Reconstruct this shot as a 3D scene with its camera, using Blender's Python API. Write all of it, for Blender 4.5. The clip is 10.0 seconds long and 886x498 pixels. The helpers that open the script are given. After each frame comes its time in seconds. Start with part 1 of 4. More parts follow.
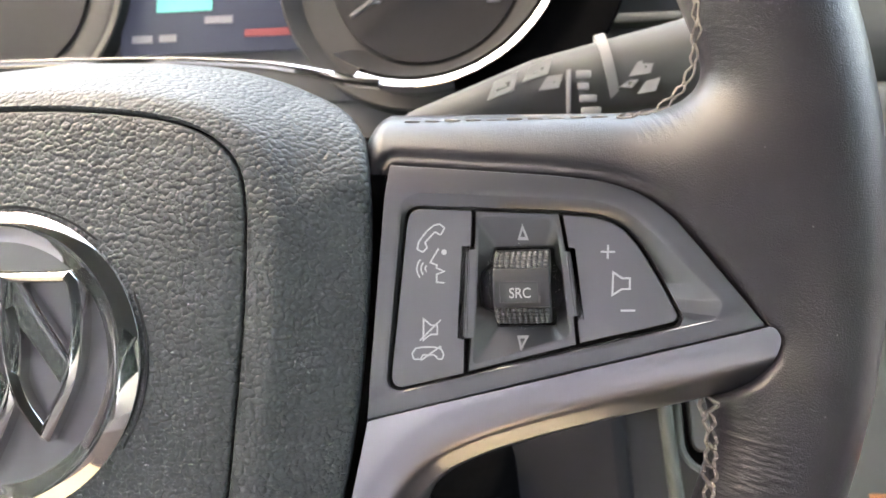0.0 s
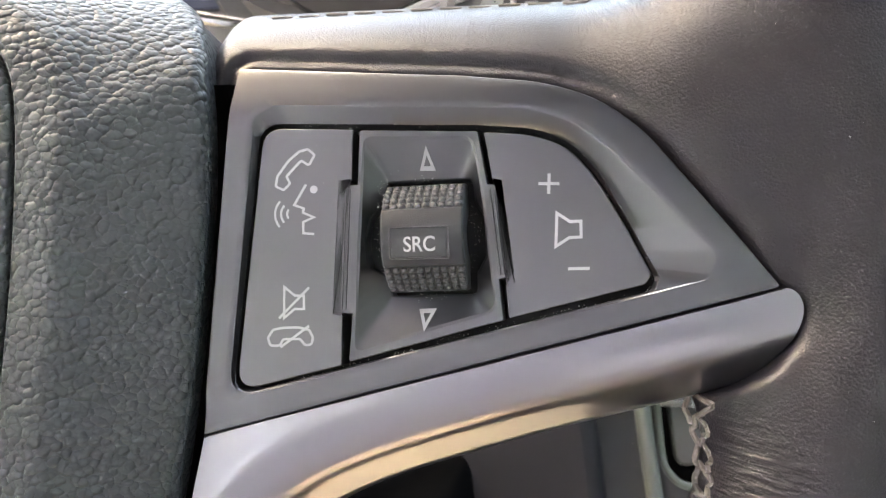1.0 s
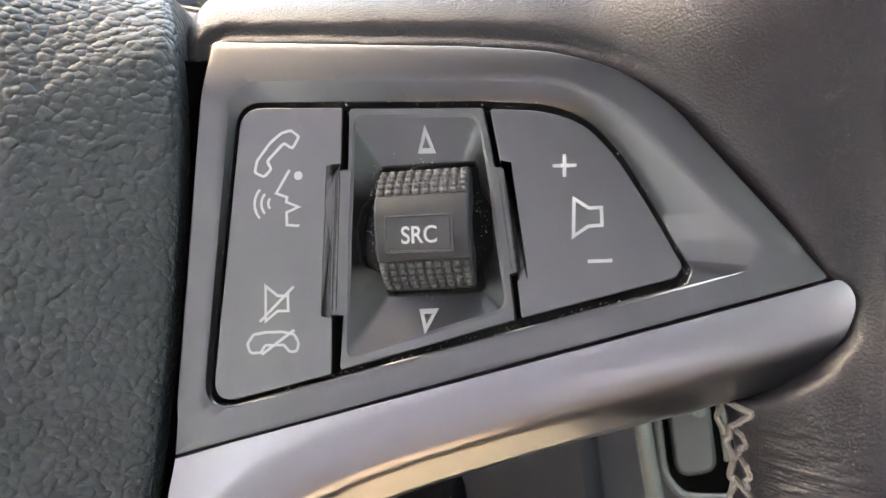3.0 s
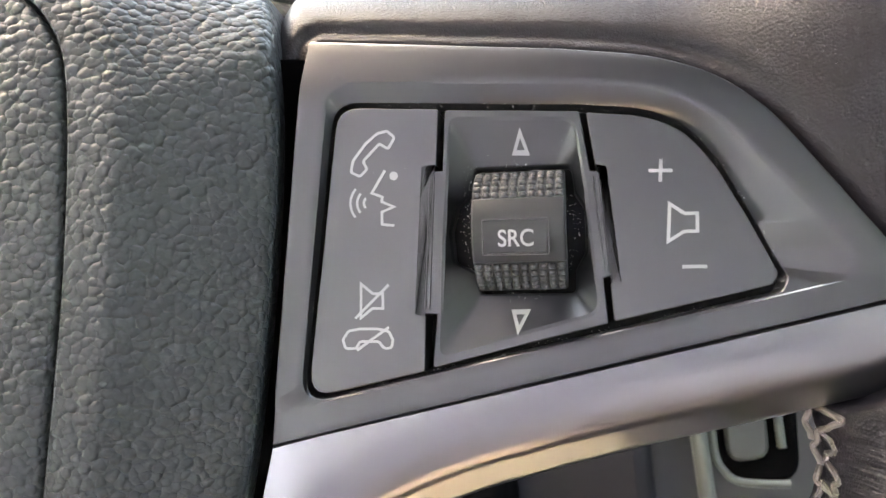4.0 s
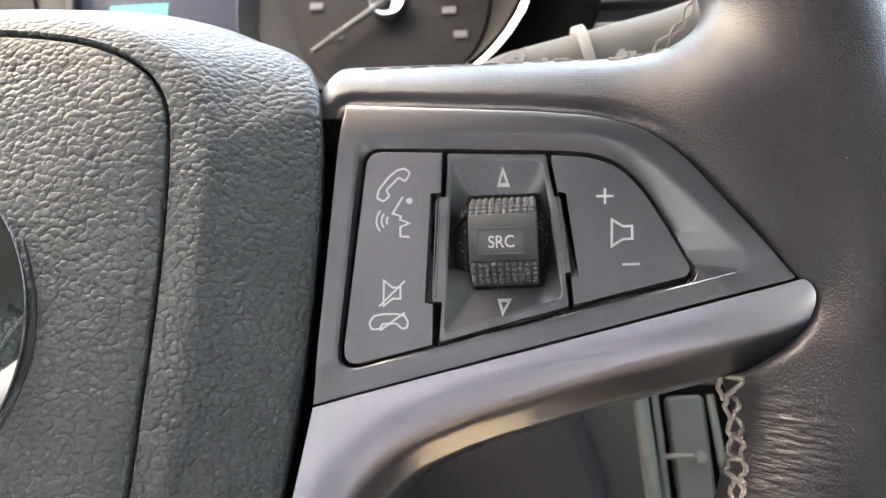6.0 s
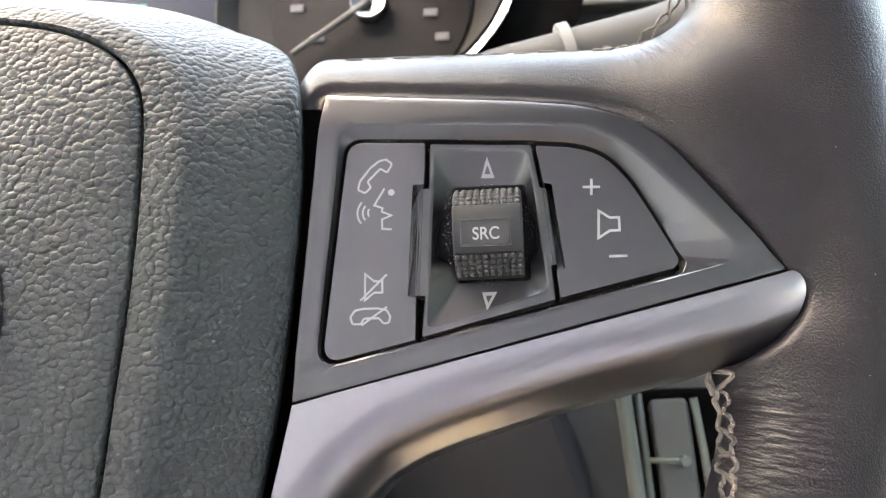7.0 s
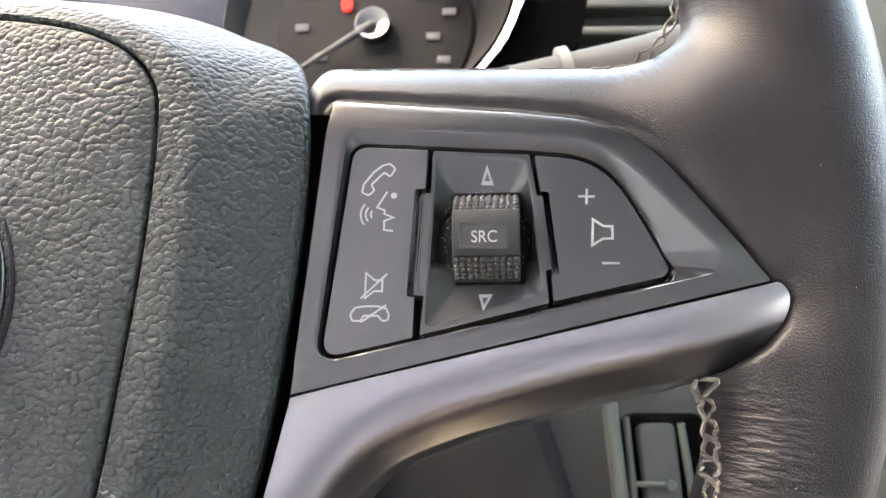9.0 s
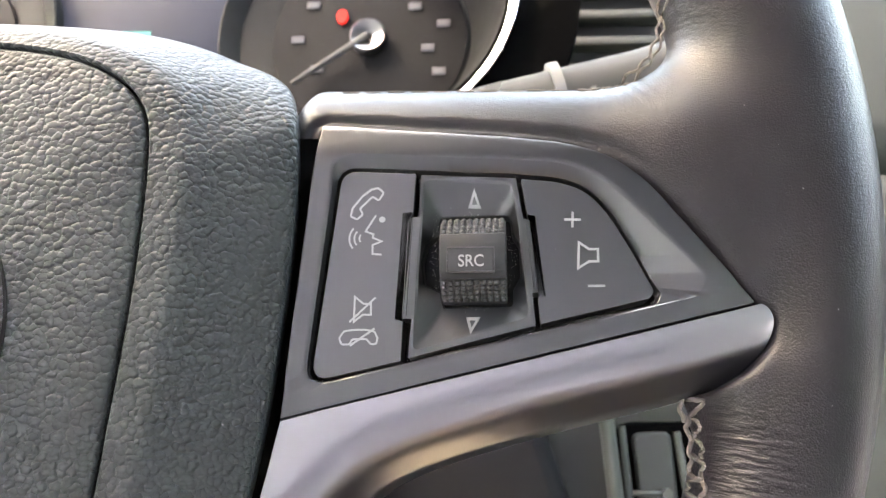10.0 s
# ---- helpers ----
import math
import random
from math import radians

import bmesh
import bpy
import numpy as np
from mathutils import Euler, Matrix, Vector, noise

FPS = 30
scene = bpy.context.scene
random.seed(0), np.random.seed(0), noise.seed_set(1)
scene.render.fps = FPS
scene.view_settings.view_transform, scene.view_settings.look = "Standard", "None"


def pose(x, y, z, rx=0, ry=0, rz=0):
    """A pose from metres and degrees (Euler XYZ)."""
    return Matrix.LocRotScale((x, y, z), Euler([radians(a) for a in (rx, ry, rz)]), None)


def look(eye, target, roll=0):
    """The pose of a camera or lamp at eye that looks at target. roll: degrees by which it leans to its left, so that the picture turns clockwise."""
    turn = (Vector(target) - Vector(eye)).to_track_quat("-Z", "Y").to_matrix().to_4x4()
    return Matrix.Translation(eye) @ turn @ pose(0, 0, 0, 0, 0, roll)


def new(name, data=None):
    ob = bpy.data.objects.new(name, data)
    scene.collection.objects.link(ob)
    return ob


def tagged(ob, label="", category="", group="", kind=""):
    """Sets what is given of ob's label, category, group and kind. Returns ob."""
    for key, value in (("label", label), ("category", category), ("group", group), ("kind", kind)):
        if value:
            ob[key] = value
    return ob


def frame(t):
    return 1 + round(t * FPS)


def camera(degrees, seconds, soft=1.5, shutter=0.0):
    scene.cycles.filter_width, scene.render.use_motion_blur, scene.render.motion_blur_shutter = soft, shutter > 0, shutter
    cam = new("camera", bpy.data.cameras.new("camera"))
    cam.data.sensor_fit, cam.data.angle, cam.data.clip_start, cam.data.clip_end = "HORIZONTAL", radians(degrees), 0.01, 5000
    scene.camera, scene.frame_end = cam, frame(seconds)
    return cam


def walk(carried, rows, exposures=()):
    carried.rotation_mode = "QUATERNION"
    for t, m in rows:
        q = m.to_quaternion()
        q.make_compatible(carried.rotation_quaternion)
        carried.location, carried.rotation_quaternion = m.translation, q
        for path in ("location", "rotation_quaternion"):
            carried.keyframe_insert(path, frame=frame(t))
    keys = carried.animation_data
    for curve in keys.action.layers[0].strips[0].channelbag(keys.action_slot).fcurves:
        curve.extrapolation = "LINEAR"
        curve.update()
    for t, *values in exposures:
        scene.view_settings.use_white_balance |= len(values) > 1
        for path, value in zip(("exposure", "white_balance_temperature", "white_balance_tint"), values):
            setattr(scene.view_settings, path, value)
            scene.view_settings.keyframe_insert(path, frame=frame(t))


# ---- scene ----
cam = camera(58.0, 10.0, soft=1.2)
PATH = [
    (0, (0.10969, -0.15582, 0.82419), (0.08445, -0.01913, 0.76781), -3.90),
    (0.3, (0.09920, -0.16412, 0.82355), (0.07264, -0.02807, 0.76622), -4.06),
    (0.5, (0.10047, -0.15660, 0.81764), (0.07512, -0.02078, 0.75925), -3.95),
    (0.7, (0.11482, -0.14540, 0.79901), (0.09071, -0.00647, 0.74786), -3.69),
    (1, (0.11716, -0.10821, 0.79208), (0.09541, 0.02978, 0.73745), -3.90),
    (1.5, (0.12485, -0.10821, 0.78482), (0.10282, 0.02989, 0.73056), -4.22),
    (2, (0.12707, -0.10188, 0.78228), (0.10531, 0.03608, 0.72756), -4.32),
    (2.5, (0.12320, -0.10691, 0.78624), (0.10288, 0.03096, 0.73075), -4.38),
    (3, (0.11287, -0.09677, 0.78516), (0.09397, 0.04220, 0.73197), -4.05),
    (3.2, (0.10743, -0.09659, 0.78564), (0.08807, 0.04191, 0.73138), -4.18),
    (4.3, (0.10564, -0.09854, 0.79056), (0.07886, 0.03720, 0.73261), -4.20),
    (4.5, (0.10950, -0.09976, 0.78965), (0.08435, 0.03627, 0.73165), -3.84),
    (5, (0.10854, -0.11757, 0.79942), (0.08399, 0.01864, 0.74160), -3.59),
    (5.2, (0.10883, -0.12632, 0.80073), (0.08543, 0.01168, 0.74680), -3.57),
    (6.3, (0.10307, -0.13880, 0.78264), (0.08652, 0.00575, 0.74615), -2.41),
    (6.5, (0.10322, -0.13902, 0.78361), (0.08764, 0.00544, 0.74634), -2.42),
    (7, (0.10335, -0.13553, 0.78207), (0.08869, 0.00926, 0.74572), -2.46),
    (7.5, (0.10643, -0.13066, 0.77943), (0.09205, 0.01415, 0.74304), -2.27),
    (8, (0.10544, -0.13877, 0.77818), (0.09318, 0.00726, 0.74615), -1.35),
    (8.5, (0.10366, -0.14157, 0.77859), (0.09085, 0.00429, 0.74603), -0.68),
    (9, (0.10259, -0.14158, 0.77870), (0.08939, 0.00456, 0.74752), -0.38),
    (9.5, (0.10327, -0.13920, 0.77823), (0.09001, 0.00698, 0.74732), -0.36),
    (10, (0.10509, -0.14218, 0.78275), (0.09173, 0.00404, 0.75205), -0.75),
]
walk(cam, [(t, look(eye, target, roll)) for t, eye, target, roll in PATH], [(0, 4.92, 7700, 20), (10, 4.92, 7700, 20)])
cam.data.dof.use_dof = True
cam.data.dof.focus_distance = 0.128
cam.data.dof.aperture_fstop = 40.0

# ---- light ----
world = bpy.data.worlds.new("sky")
scene.world = world
world.use_nodes = True
sky = world.node_tree.nodes.new("ShaderNodeTexSky")
sky.sky_type, sky.sun_disc = "NISHITA", False
sky.dust_density, sky.air_density, sky.ozone_density = 2.0, 1.2, 0.4
sky.sun_elevation, sky.sun_rotation = radians(55), radians(276)
background = world.node_tree.nodes["Background"]
background.inputs["Strength"].default_value = 0.15
world.node_tree.links.new(sky.outputs["Color"], background.inputs["Color"])
sun_lamp = bpy.data.lights.new("sun", "SUN")
sun_lamp.energy, sun_lamp.angle, sun_lamp.color = 0.04, radians(45), (1.0, 0.95, 0.88)
sun = new("sun", sun_lamp)
sun.matrix_world = look((-2.28, 0.24, 4.0), (0, 0, 0.72))

# ---- axes: the wheel leans 26 degrees; its parts are drawn in millimetres ----
TILT = radians(26)
WHEEL = Matrix.Translation((0.097, 0, 0.75)) @ Matrix(((1, 0, 0, 0), (0, math.sin(TILT), -math.cos(TILT), 0), (0, math.cos(TILT), math.sin(TILT), 0), (0, 0, 0, 1)))
MM = 0.001


# ---- materials ----
def nodes_of(name):
    m = bpy.data.materials.new(name)
    m.use_nodes = True
    return m, m.node_tree.nodes, m.node_tree.links, m.node_tree.nodes["Principled BSDF"]


def surface(name, colour, rough=0.5, metal=0.0, grain=0.0, grain_size=0.5, mottle=0.12, mottle_size=12.0, spec=0.5, dust=0.0, rough_var=0.06, coat=0.0, ior=1.5):
    """A painted, moulded or metal surface: slow mottling, fine grain in the relief, and dust specks. Sizes in millimetres."""
    m, n, l, p = nodes_of(name)
    p.inputs["Metallic"].default_value = metal
    p.inputs["Specular IOR Level"].default_value = spec
    p.inputs["Coat Weight"].default_value = coat
    p.inputs["IOR"].default_value = ior
    at = n.new("ShaderNodeNewGeometry")
    slow = n.new("ShaderNodeTexNoise")
    slow.inputs["Scale"].default_value = 1000 / mottle_size
    slow.inputs["Detail"].default_value = 4
    l.new(at.outputs["Position"], slow.inputs["Vector"])
    mix = n.new("ShaderNodeMix")
    mix.data_type = "RGBA"
    mix.inputs["A"].default_value = (*[c * (1 - mottle) for c in colour], 1)
    mix.inputs["B"].default_value = (*[min(1, c * (1 + mottle)) for c in colour], 1)
    l.new(slow.outputs["Fac"], mix.inputs["Factor"])
    out = mix.outputs["Result"]
    if dust:
        specks = n.new("ShaderNodeTexNoise")
        specks.inputs["Scale"].default_value = 2600
        l.new(at.outputs["Position"], specks.inputs["Vector"])
        where = n.new("ShaderNodeTexNoise")
        where.inputs["Scale"].default_value = 160
        l.new(at.outputs["Position"], where.inputs["Vector"])
        both = n.new("ShaderNodeMath")
        both.operation = "MULTIPLY"
        l.new(specks.outputs["Fac"], both.inputs[0])
        l.new(where.outputs["Fac"], both.inputs[1])
        ramp = n.new("ShaderNodeMapRange")
        ramp.inputs["From Min"].default_value, ramp.inputs["From Max"].default_value = 0.46 - dust * 0.1, 0.52 - dust * 0.1
        l.new(both.outputs["Value"], ramp.inputs["Value"])
        dusty = n.new("ShaderNodeMix")
        dusty.data_type = "RGBA"
        dusty.inputs["B"].default_value = (0.5, 0.49, 0.47, 1)
        l.new(ramp.outputs["Result"], dusty.inputs["Factor"])
        l.new(out, dusty.inputs["A"])
        out = dusty.outputs["Result"]
    l.new(out, p.inputs["Base Color"])
    r = n.new("ShaderNodeMapRange")
    r.inputs["To Min"].default_value, r.inputs["To Max"].default_value = max(0.02, rough - rough_var), min(1, rough + rough_var)
    l.new(slow.outputs["Fac"], r.inputs["Value"])
    l.new(r.outputs["Result"], p.inputs["Roughness"])
    if grain:
        fine = n.new("ShaderNodeTexNoise")
        fine.inputs["Scale"].default_value = 1000 / grain_size
        fine.inputs["Detail"].default_value = 3
        l.new(at.outputs["Position"], fine.inputs["Vector"])
        bump = n.new("ShaderNodeBump")
        bump.inputs["Strength"].default_value = grain
        bump.inputs["Distance"].default_value = grain_size * 0.0004
        l.new(fine.outputs["Fac"], bump.inputs["Height"])
        l.new(bump.outputs["Normal"], p.inputs["Normal"])
    return m


def hide(name, colour, rough, cell, deep, crease=0.6, stretch=(1, 1, 1), fine=0.35, spec=0.5, folds=False):
    """Pebbled hide or its moulded likeness: rounded cells parted by creases, with finer wrinkles over them. cell in millimetres."""
    m, n, l, p = nodes_of(name)
    p.inputs["Specular IOR Level"].default_value = spec
    at = n.new("ShaderNodeTexCoord")
    scale = n.new("ShaderNodeMapping")
    scale.inputs["Scale"].default_value = stretch
    l.new(at.outputs["Object"], scale.inputs["Vector"])
    warp = n.new("ShaderNodeTexNoise")
    warp.inputs["Scale"].default_value = 550 / cell
    warp.inputs["Detail"].default_value = 2
    l.new(scale.outputs["Vector"], warp.inputs["Vector"])
    shift = n.new("ShaderNodeMix")
    shift.data_type = "RGBA"
    shift.blend_type = "LINEAR_LIGHT"
    shift.inputs["Factor"].default_value = cell * 0.00035
    l.new(scale.outputs["Vector"], shift.inputs["A"])
    l.new(warp.outputs["Color"], shift.inputs["B"])
    cells = n.new("ShaderNodeTexVoronoi")
    cells.feature = "SMOOTH_F1"
    cells.inputs["Scale"].default_value = 1000 / cell
    cells.inputs["Smoothness"].default_value = crease
    l.new(shift.outputs["Result"], cells.inputs["Vector"])
    round_off = n.new("ShaderNodeMath")
    round_off.operation = "POWER"
    round_off.inputs[1].default_value = 1.7
    l.new(cells.outputs["Distance"], round_off.inputs[0])
    dome = n.new("ShaderNodeMapRange")
    dome.inputs["From Max"].default_value = 0.6
    dome.inputs["To Min"].default_value, dome.inputs["To Max"].default_value = 1.0, 0.0
    l.new(round_off.outputs["Value"], dome.inputs["Value"])
    tiny = n.new("ShaderNodeTexNoise")
    tiny.inputs["Scale"].default_value = 3500 / cell
    tiny.inputs["Detail"].default_value = 4
    l.new(scale.outputs["Vector"], tiny.inputs["Vector"])
    high = n.new("ShaderNodeMath")
    high.operation = "MULTIPLY_ADD"
    high.inputs[1].default_value = fine
    l.new(tiny.outputs["Fac"], high.inputs[0])
    l.new(dome.outputs["Result"], high.inputs[2])
    bump = n.new("ShaderNodeBump")
    bump.inputs["Strength"].default_value = 1.0
    bump.inputs["Distance"].default_value = deep * MM
    if folds:
        # creases drawn in towards the two seams: where, how far, along which way, how close
        for (x, y, z), far, turn, close, strong in (((0.045, -0.034, -0.004), 0.015, 80, 1.1, 20), ((0.043, -0.056, -0.005), 0.016, 74, 1.1, 20), ((0.030, 0.038, -0.008), 0.010, 20, 1.3, 7), ((0.041, 0.056, -0.005), 0.013, 65, 1.6, 8)):
            away = n.new("ShaderNodeVectorMath")
            away.operation = "DISTANCE"
            away.inputs[1].default_value = (x, y, z)
            l.new(at.outputs["Object"], away.inputs[0])
            mask = n.new("ShaderNodeMapRange")
            mask.interpolation_type = "SMOOTHSTEP"
            mask.inputs["From Min"].default_value, mask.inputs["From Max"].default_value = far, far * 0.25
            l.new(away.outputs["Value"], mask.inputs["Value"])
            way = n.new("ShaderNodeMapping")
            way.vector_type = "TEXTURE"
            way.inputs["Scale"].default_value = (close * MM, close * MM * 6, close * MM * 6)
            way.inputs["Rotation"].default_value = (0, 0, radians(turn))
            l.new(at.outputs["Object"], way.inputs["Vector"])
            creases = n.new("ShaderNodeTexNoise")
            creases.inputs["Scale"].default_value = 1.0
            creases.inputs["Detail"].default_value = 2
            l.new(way.outputs["Vector"], creases.inputs["Vector"])
            amount = n.new("ShaderNodeMath")
            amount.operation = "MULTIPLY"
            l.new(creases.outputs["Fac"], amount.inputs[0])
            l.new(mask.outputs["Result"], amount.inputs[1])
            add = n.new("ShaderNodeMath")
            add.operation = "MULTIPLY_ADD"
            add.inputs[1].default_value = strong
            l.new(amount.outputs["Value"], add.inputs[0])
            l.new(high.outputs["Value"], add.inputs[2])
            high = add
    l.new(high.outputs["Value"], bump.inputs["Height"])
    l.new(bump.outputs["Normal"], p.inputs["Normal"])
    slow = n.new("ShaderNodeTexNoise")
    slow.inputs["Scale"].default_value = 45
    slow.inputs["Detail"].default_value = 5
    l.new(at.outputs["Object"], slow.inputs["Vector"])
    mix = n.new("ShaderNodeMix")
    mix.data_type = "RGBA"
    mix.inputs["A"].default_value = (*[c * 0.85 for c in colour], 1)
    mix.inputs["B"].default_value = (*[c * 1.18 for c in colour], 1)
    l.new(slow.outputs["Fac"], mix.inputs["Factor"])
    l.new(mix.outputs["Result"], p.inputs["Base Color"])
    r = n.new("ShaderNodeMapRange")
    r.inputs["To Min"].default_value, r.inputs["To Max"].default_value = max(0.3, rough - 0.08), rough + 0.1
    l.new(slow.outputs["Fac"], r.inputs["Value"])
    l.new(r.outputs["Result"], p.inputs["Roughness"])
    return m


def pebbled(name, colour, rough, cell, deep, stretch=(1, 1, 1), spec=0.5, wrinkle=0.35, swell=0.5):
    """Moulded pebble grain: flat-topped islands parted by narrow creases, over a slow swell. cell and deep in millimetres."""
    m, n, l, p = nodes_of(name)
    p.inputs["Specular IOR Level"].default_value = spec
    at = n.new("ShaderNodeTexCoord")
    scale = n.new("ShaderNodeMapping")
    scale.inputs["Scale"].default_value = stretch
    scale.inputs["Rotation"].default_value = (0, 0, radians(18))
    l.new(at.outputs["Object"], scale.inputs["Vector"])
    warp = n.new("ShaderNodeTexNoise")
    warp.inputs["Scale"].default_value = 620 / cell
    warp.inputs["Detail"].default_value = 2
    l.new(scale.outputs["Vector"], warp.inputs["Vector"])
    centred = n.new("ShaderNodeVectorMath")
    centred.operation = "SUBTRACT"
    centred.inputs[1].default_value = (0.5, 0.5, 0.5)
    l.new(warp.outputs["Color"], centred.inputs[0])
    shift = n.new("ShaderNodeVectorMath")
    shift.operation = "MULTIPLY_ADD"
    shift.inputs[1].default_value = (cell * 0.0009,) * 3
    l.new(centred.outputs["Vector"], shift.inputs[0])
    l.new(scale.outputs["Vector"], shift.inputs[2])
    cells = n.new("ShaderNodeTexVoronoi")
    cells.feature = "SMOOTH_F1"
    cells.inputs["Scale"].default_value = 1000 / cell
    cells.inputs["Smoothness"].default_value = 0.09
    l.new(shift.outputs["Vector"], cells.inputs["Vector"])
    square = n.new("ShaderNodeMath")
    square.operation = "POWER"
    square.inputs[1].default_value = 2.8
    l.new(cells.outputs["Distance"], square.inputs[0])
    island = n.new("ShaderNodeMapRange")
    island.inputs["From Max"].default_value = 0.5
    island.inputs["To Min"].default_value, island.inputs["To Max"].default_value = 1.0, 0.0
    l.new(square.outputs["Value"], island.inputs["Value"])
    high = island.outputs["Result"]
    for size, amount in ((cell * 0.45, wrinkle), (cell * 2.6, swell)):
        tiny = n.new("ShaderNodeTexNoise")
        tiny.inputs["Scale"].default_value = 1000 / size
        tiny.inputs["Detail"].default_value = 3
        l.new(scale.outputs["Vector"], tiny.inputs["Vector"])
        add = n.new("ShaderNodeMath")
        add.operation = "MULTIPLY_ADD"
        add.inputs[1].default_value = amount
        l.new(tiny.outputs["Fac"], add.inputs[0])
        l.new(high, add.inputs[2])
        high = add.outputs["Value"]
    bump = n.new("ShaderNodeBump")
    bump.inputs["Distance"].default_value = deep * MM
    l.new(high, bump.inputs["Height"])
    l.new(bump.outputs["Normal"], p.inputs["Normal"])
    slow = n.new("ShaderNodeTexNoise")
    slow.inputs["Scale"].default_value = 45
    slow.inputs["Detail"].default_value = 5
    l.new(at.outputs["Object"], slow.inputs["Vector"])
    mix = n.new("ShaderNodeMix")
    mix.data_type = "RGBA"
    mix.inputs["A"].default_value = (*[c * 0.85 for c in colour], 1)
    mix.inputs["B"].default_value = (*[c * 1.18 for c in colour], 1)
    l.new(slow.outputs["Fac"], mix.inputs["Factor"])
    l.new(mix.outputs["Result"], p.inputs["Base Color"])
    r = n.new("ShaderNodeMapRange")
    r.inputs["To Min"].default_value, r.inputs["To Max"].default_value = rough - 0.05, rough + 0.07
    l.new(slow.outputs["Fac"], r.inputs["Value"])
    l.new(r.outputs["Result"], p.inputs["Roughness"])
    return m


def polished(m, rough, share):
    """The same surface where a share of it has been rubbed smoother: two lobes of gloss, one broad and one narrow."""
    n, l = m.node_tree.nodes, m.node_tree.links
    p, out = n["Principled BSDF"], n["Material Output"]
    q = n.new("ShaderNodeBsdfPrincipled")
    for name in ("Base Color", "Metallic", "IOR", "Specular IOR Level", "Normal"):
        if p.inputs[name].is_linked:
            l.new(p.inputs[name].links[0].from_socket, q.inputs[name])
        elif name != "Normal":
            q.inputs[name].default_value = p.inputs[name].default_value
    q.inputs["Roughness"].default_value = rough
    both = n.new("ShaderNodeMixShader")
    both.inputs["Fac"].default_value = share
    l.new(p.outputs["BSDF"], both.inputs[1])
    l.new(q.outputs["BSDF"], both.inputs[2])
    l.new(both.outputs["Shader"], out.inputs["Surface"])
    return m


def glowing(name, colour, strength):
    m, n, l, p = nodes_of(name)
    p.inputs["Base Color"].default_value = (*[c * 0.2 for c in colour], 1)
    p.inputs["Specular IOR Level"].default_value = 0.08
    p.inputs["Emission Color"].default_value = (*colour, 1)
    p.inputs["Emission Strength"].default_value = strength
    return m


def glass(name, tint):
    m, n, l, p = nodes_of(name)
    p.inputs["Base Color"].default_value = (*tint, 1)
    p.inputs["Transmission Weight"].default_value = 1.0
    p.inputs["Roughness"].default_value = 0.0
    p.inputs["IOR"].default_value = 1.05
    return m


HUB_HIDE = pebbled("moulded_grey_hide", (0.0140, 0.0152, 0.0148), 0.40, 1.15, 0.32, stretch=(0.92, 1.06, 1), spec=0.29, wrinkle=0.08, swell=0.3)
RIM_HIDE = polished(hide("rim_leather", (0.0056, 0.0045, 0.0047), 0.31, 0.38, 0.036, crease=0.25, fine=1.1, spec=0.38, folds=True), 0.19, 0.5)
PANEL = polished(surface("black_satin_plastic", (0.0018, 0.0017, 0.0019), 0.30, rough_var=0.015, spec=1.0, ior=1.72), 0.17, 0.66)
KEY = polished(surface("black_key_plastic", (0.0018, 0.0016, 0.0017), 0.30, rough_var=0.015, spec=1.0, ior=1.8), 0.17, 0.7)
WELL = polished(surface("black_well_plastic", (0.0025, 0.0025, 0.0025), 0.30, rough_var=0.015, spec=1.0, ior=1.68), 0.17, 0.62)
RUBBER = surface("black_rubber", (0.0055, 0.0055, 0.0055), 0.42, spec=0.35, grain=0.4, grain_size=0.2)
GAP = surface("black_gap_plastic", (0.003, 0.003, 0.003), 0.8, spec=0.2)
SCUFF = surface("scuff_grey", (0.075, 0.075, 0.073), 0.7)
# Glossless near-black; in gaps and recesses it paints the shade.
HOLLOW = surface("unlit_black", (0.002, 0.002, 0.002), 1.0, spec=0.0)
DUST = surface("pale_dust", (0.20, 0.197, 0.19), 0.9, mottle=0.3, mottle_size=3)
SATIN = polished(surface("satin_silver", (0.38, 0.37, 0.38), 0.285, metal=1.0, mottle=0.015, rough_var=0.004), 0.12, 0.55)
CHROME = surface("bright_chrome", (0.74, 0.73, 0.72), 0.07, metal=1.0, mottle=0.03, rough_var=0.02)
BADGE_GREY = surface("badge_grey", (0.022, 0.021, 0.022), 0.45)
PRINT = surface("white_print", (0.125, 0.122, 0.12), 0.5, mottle=0.05)
THREAD = surface("taupe_thread", (0.074, 0.061, 0.050), 0.85, grain=1.0, grain_size=0.35, mottle=0.3, mottle_size=2.0)
SHROUD = surface("dark_shroud_plastic", (0.005, 0.005, 0.006), 0.6, grain=0.4, grain_size=0.5)
KNEE = surface("knee_panel_plastic", (0.0035, 0.0035, 0.0045), 0.7, spec=0.2, grain=0.4, grain_size=0.6)
DASH = surface("dash_grey_plastic", (0.011, 0.0130, 0.0098), 0.6, grain=0.5, grain_size=0.8)
TRIM_GREY = surface("pale_console_trim", (0.036, 0.041, 0.034), 0.4, grain=0.2, grain_size=0.5)
STALK_MARK = surface("stalk_mark", (0.085, 0.083, 0.08), 0.6, spec=0.2)
# Lighter copy of the rubber: the studs' sky reflection put into the colour.
STUD = surface("pale_rubber", (0.017, 0.0165, 0.016), 0.5, spec=0.35, grain=0.3, grain_size=0.15)
DARK_CARPET = surface("dark_carpet", (0.035, 0.030, 0.031), 0.95, mottle=0.2)
# Pale so that the added wall throws light onto the rim.
REFLECTOR = surface("pale_reflector", (0.74, 0.79, 0.76), 0.9, mottle=0.06, mottle_size=700)
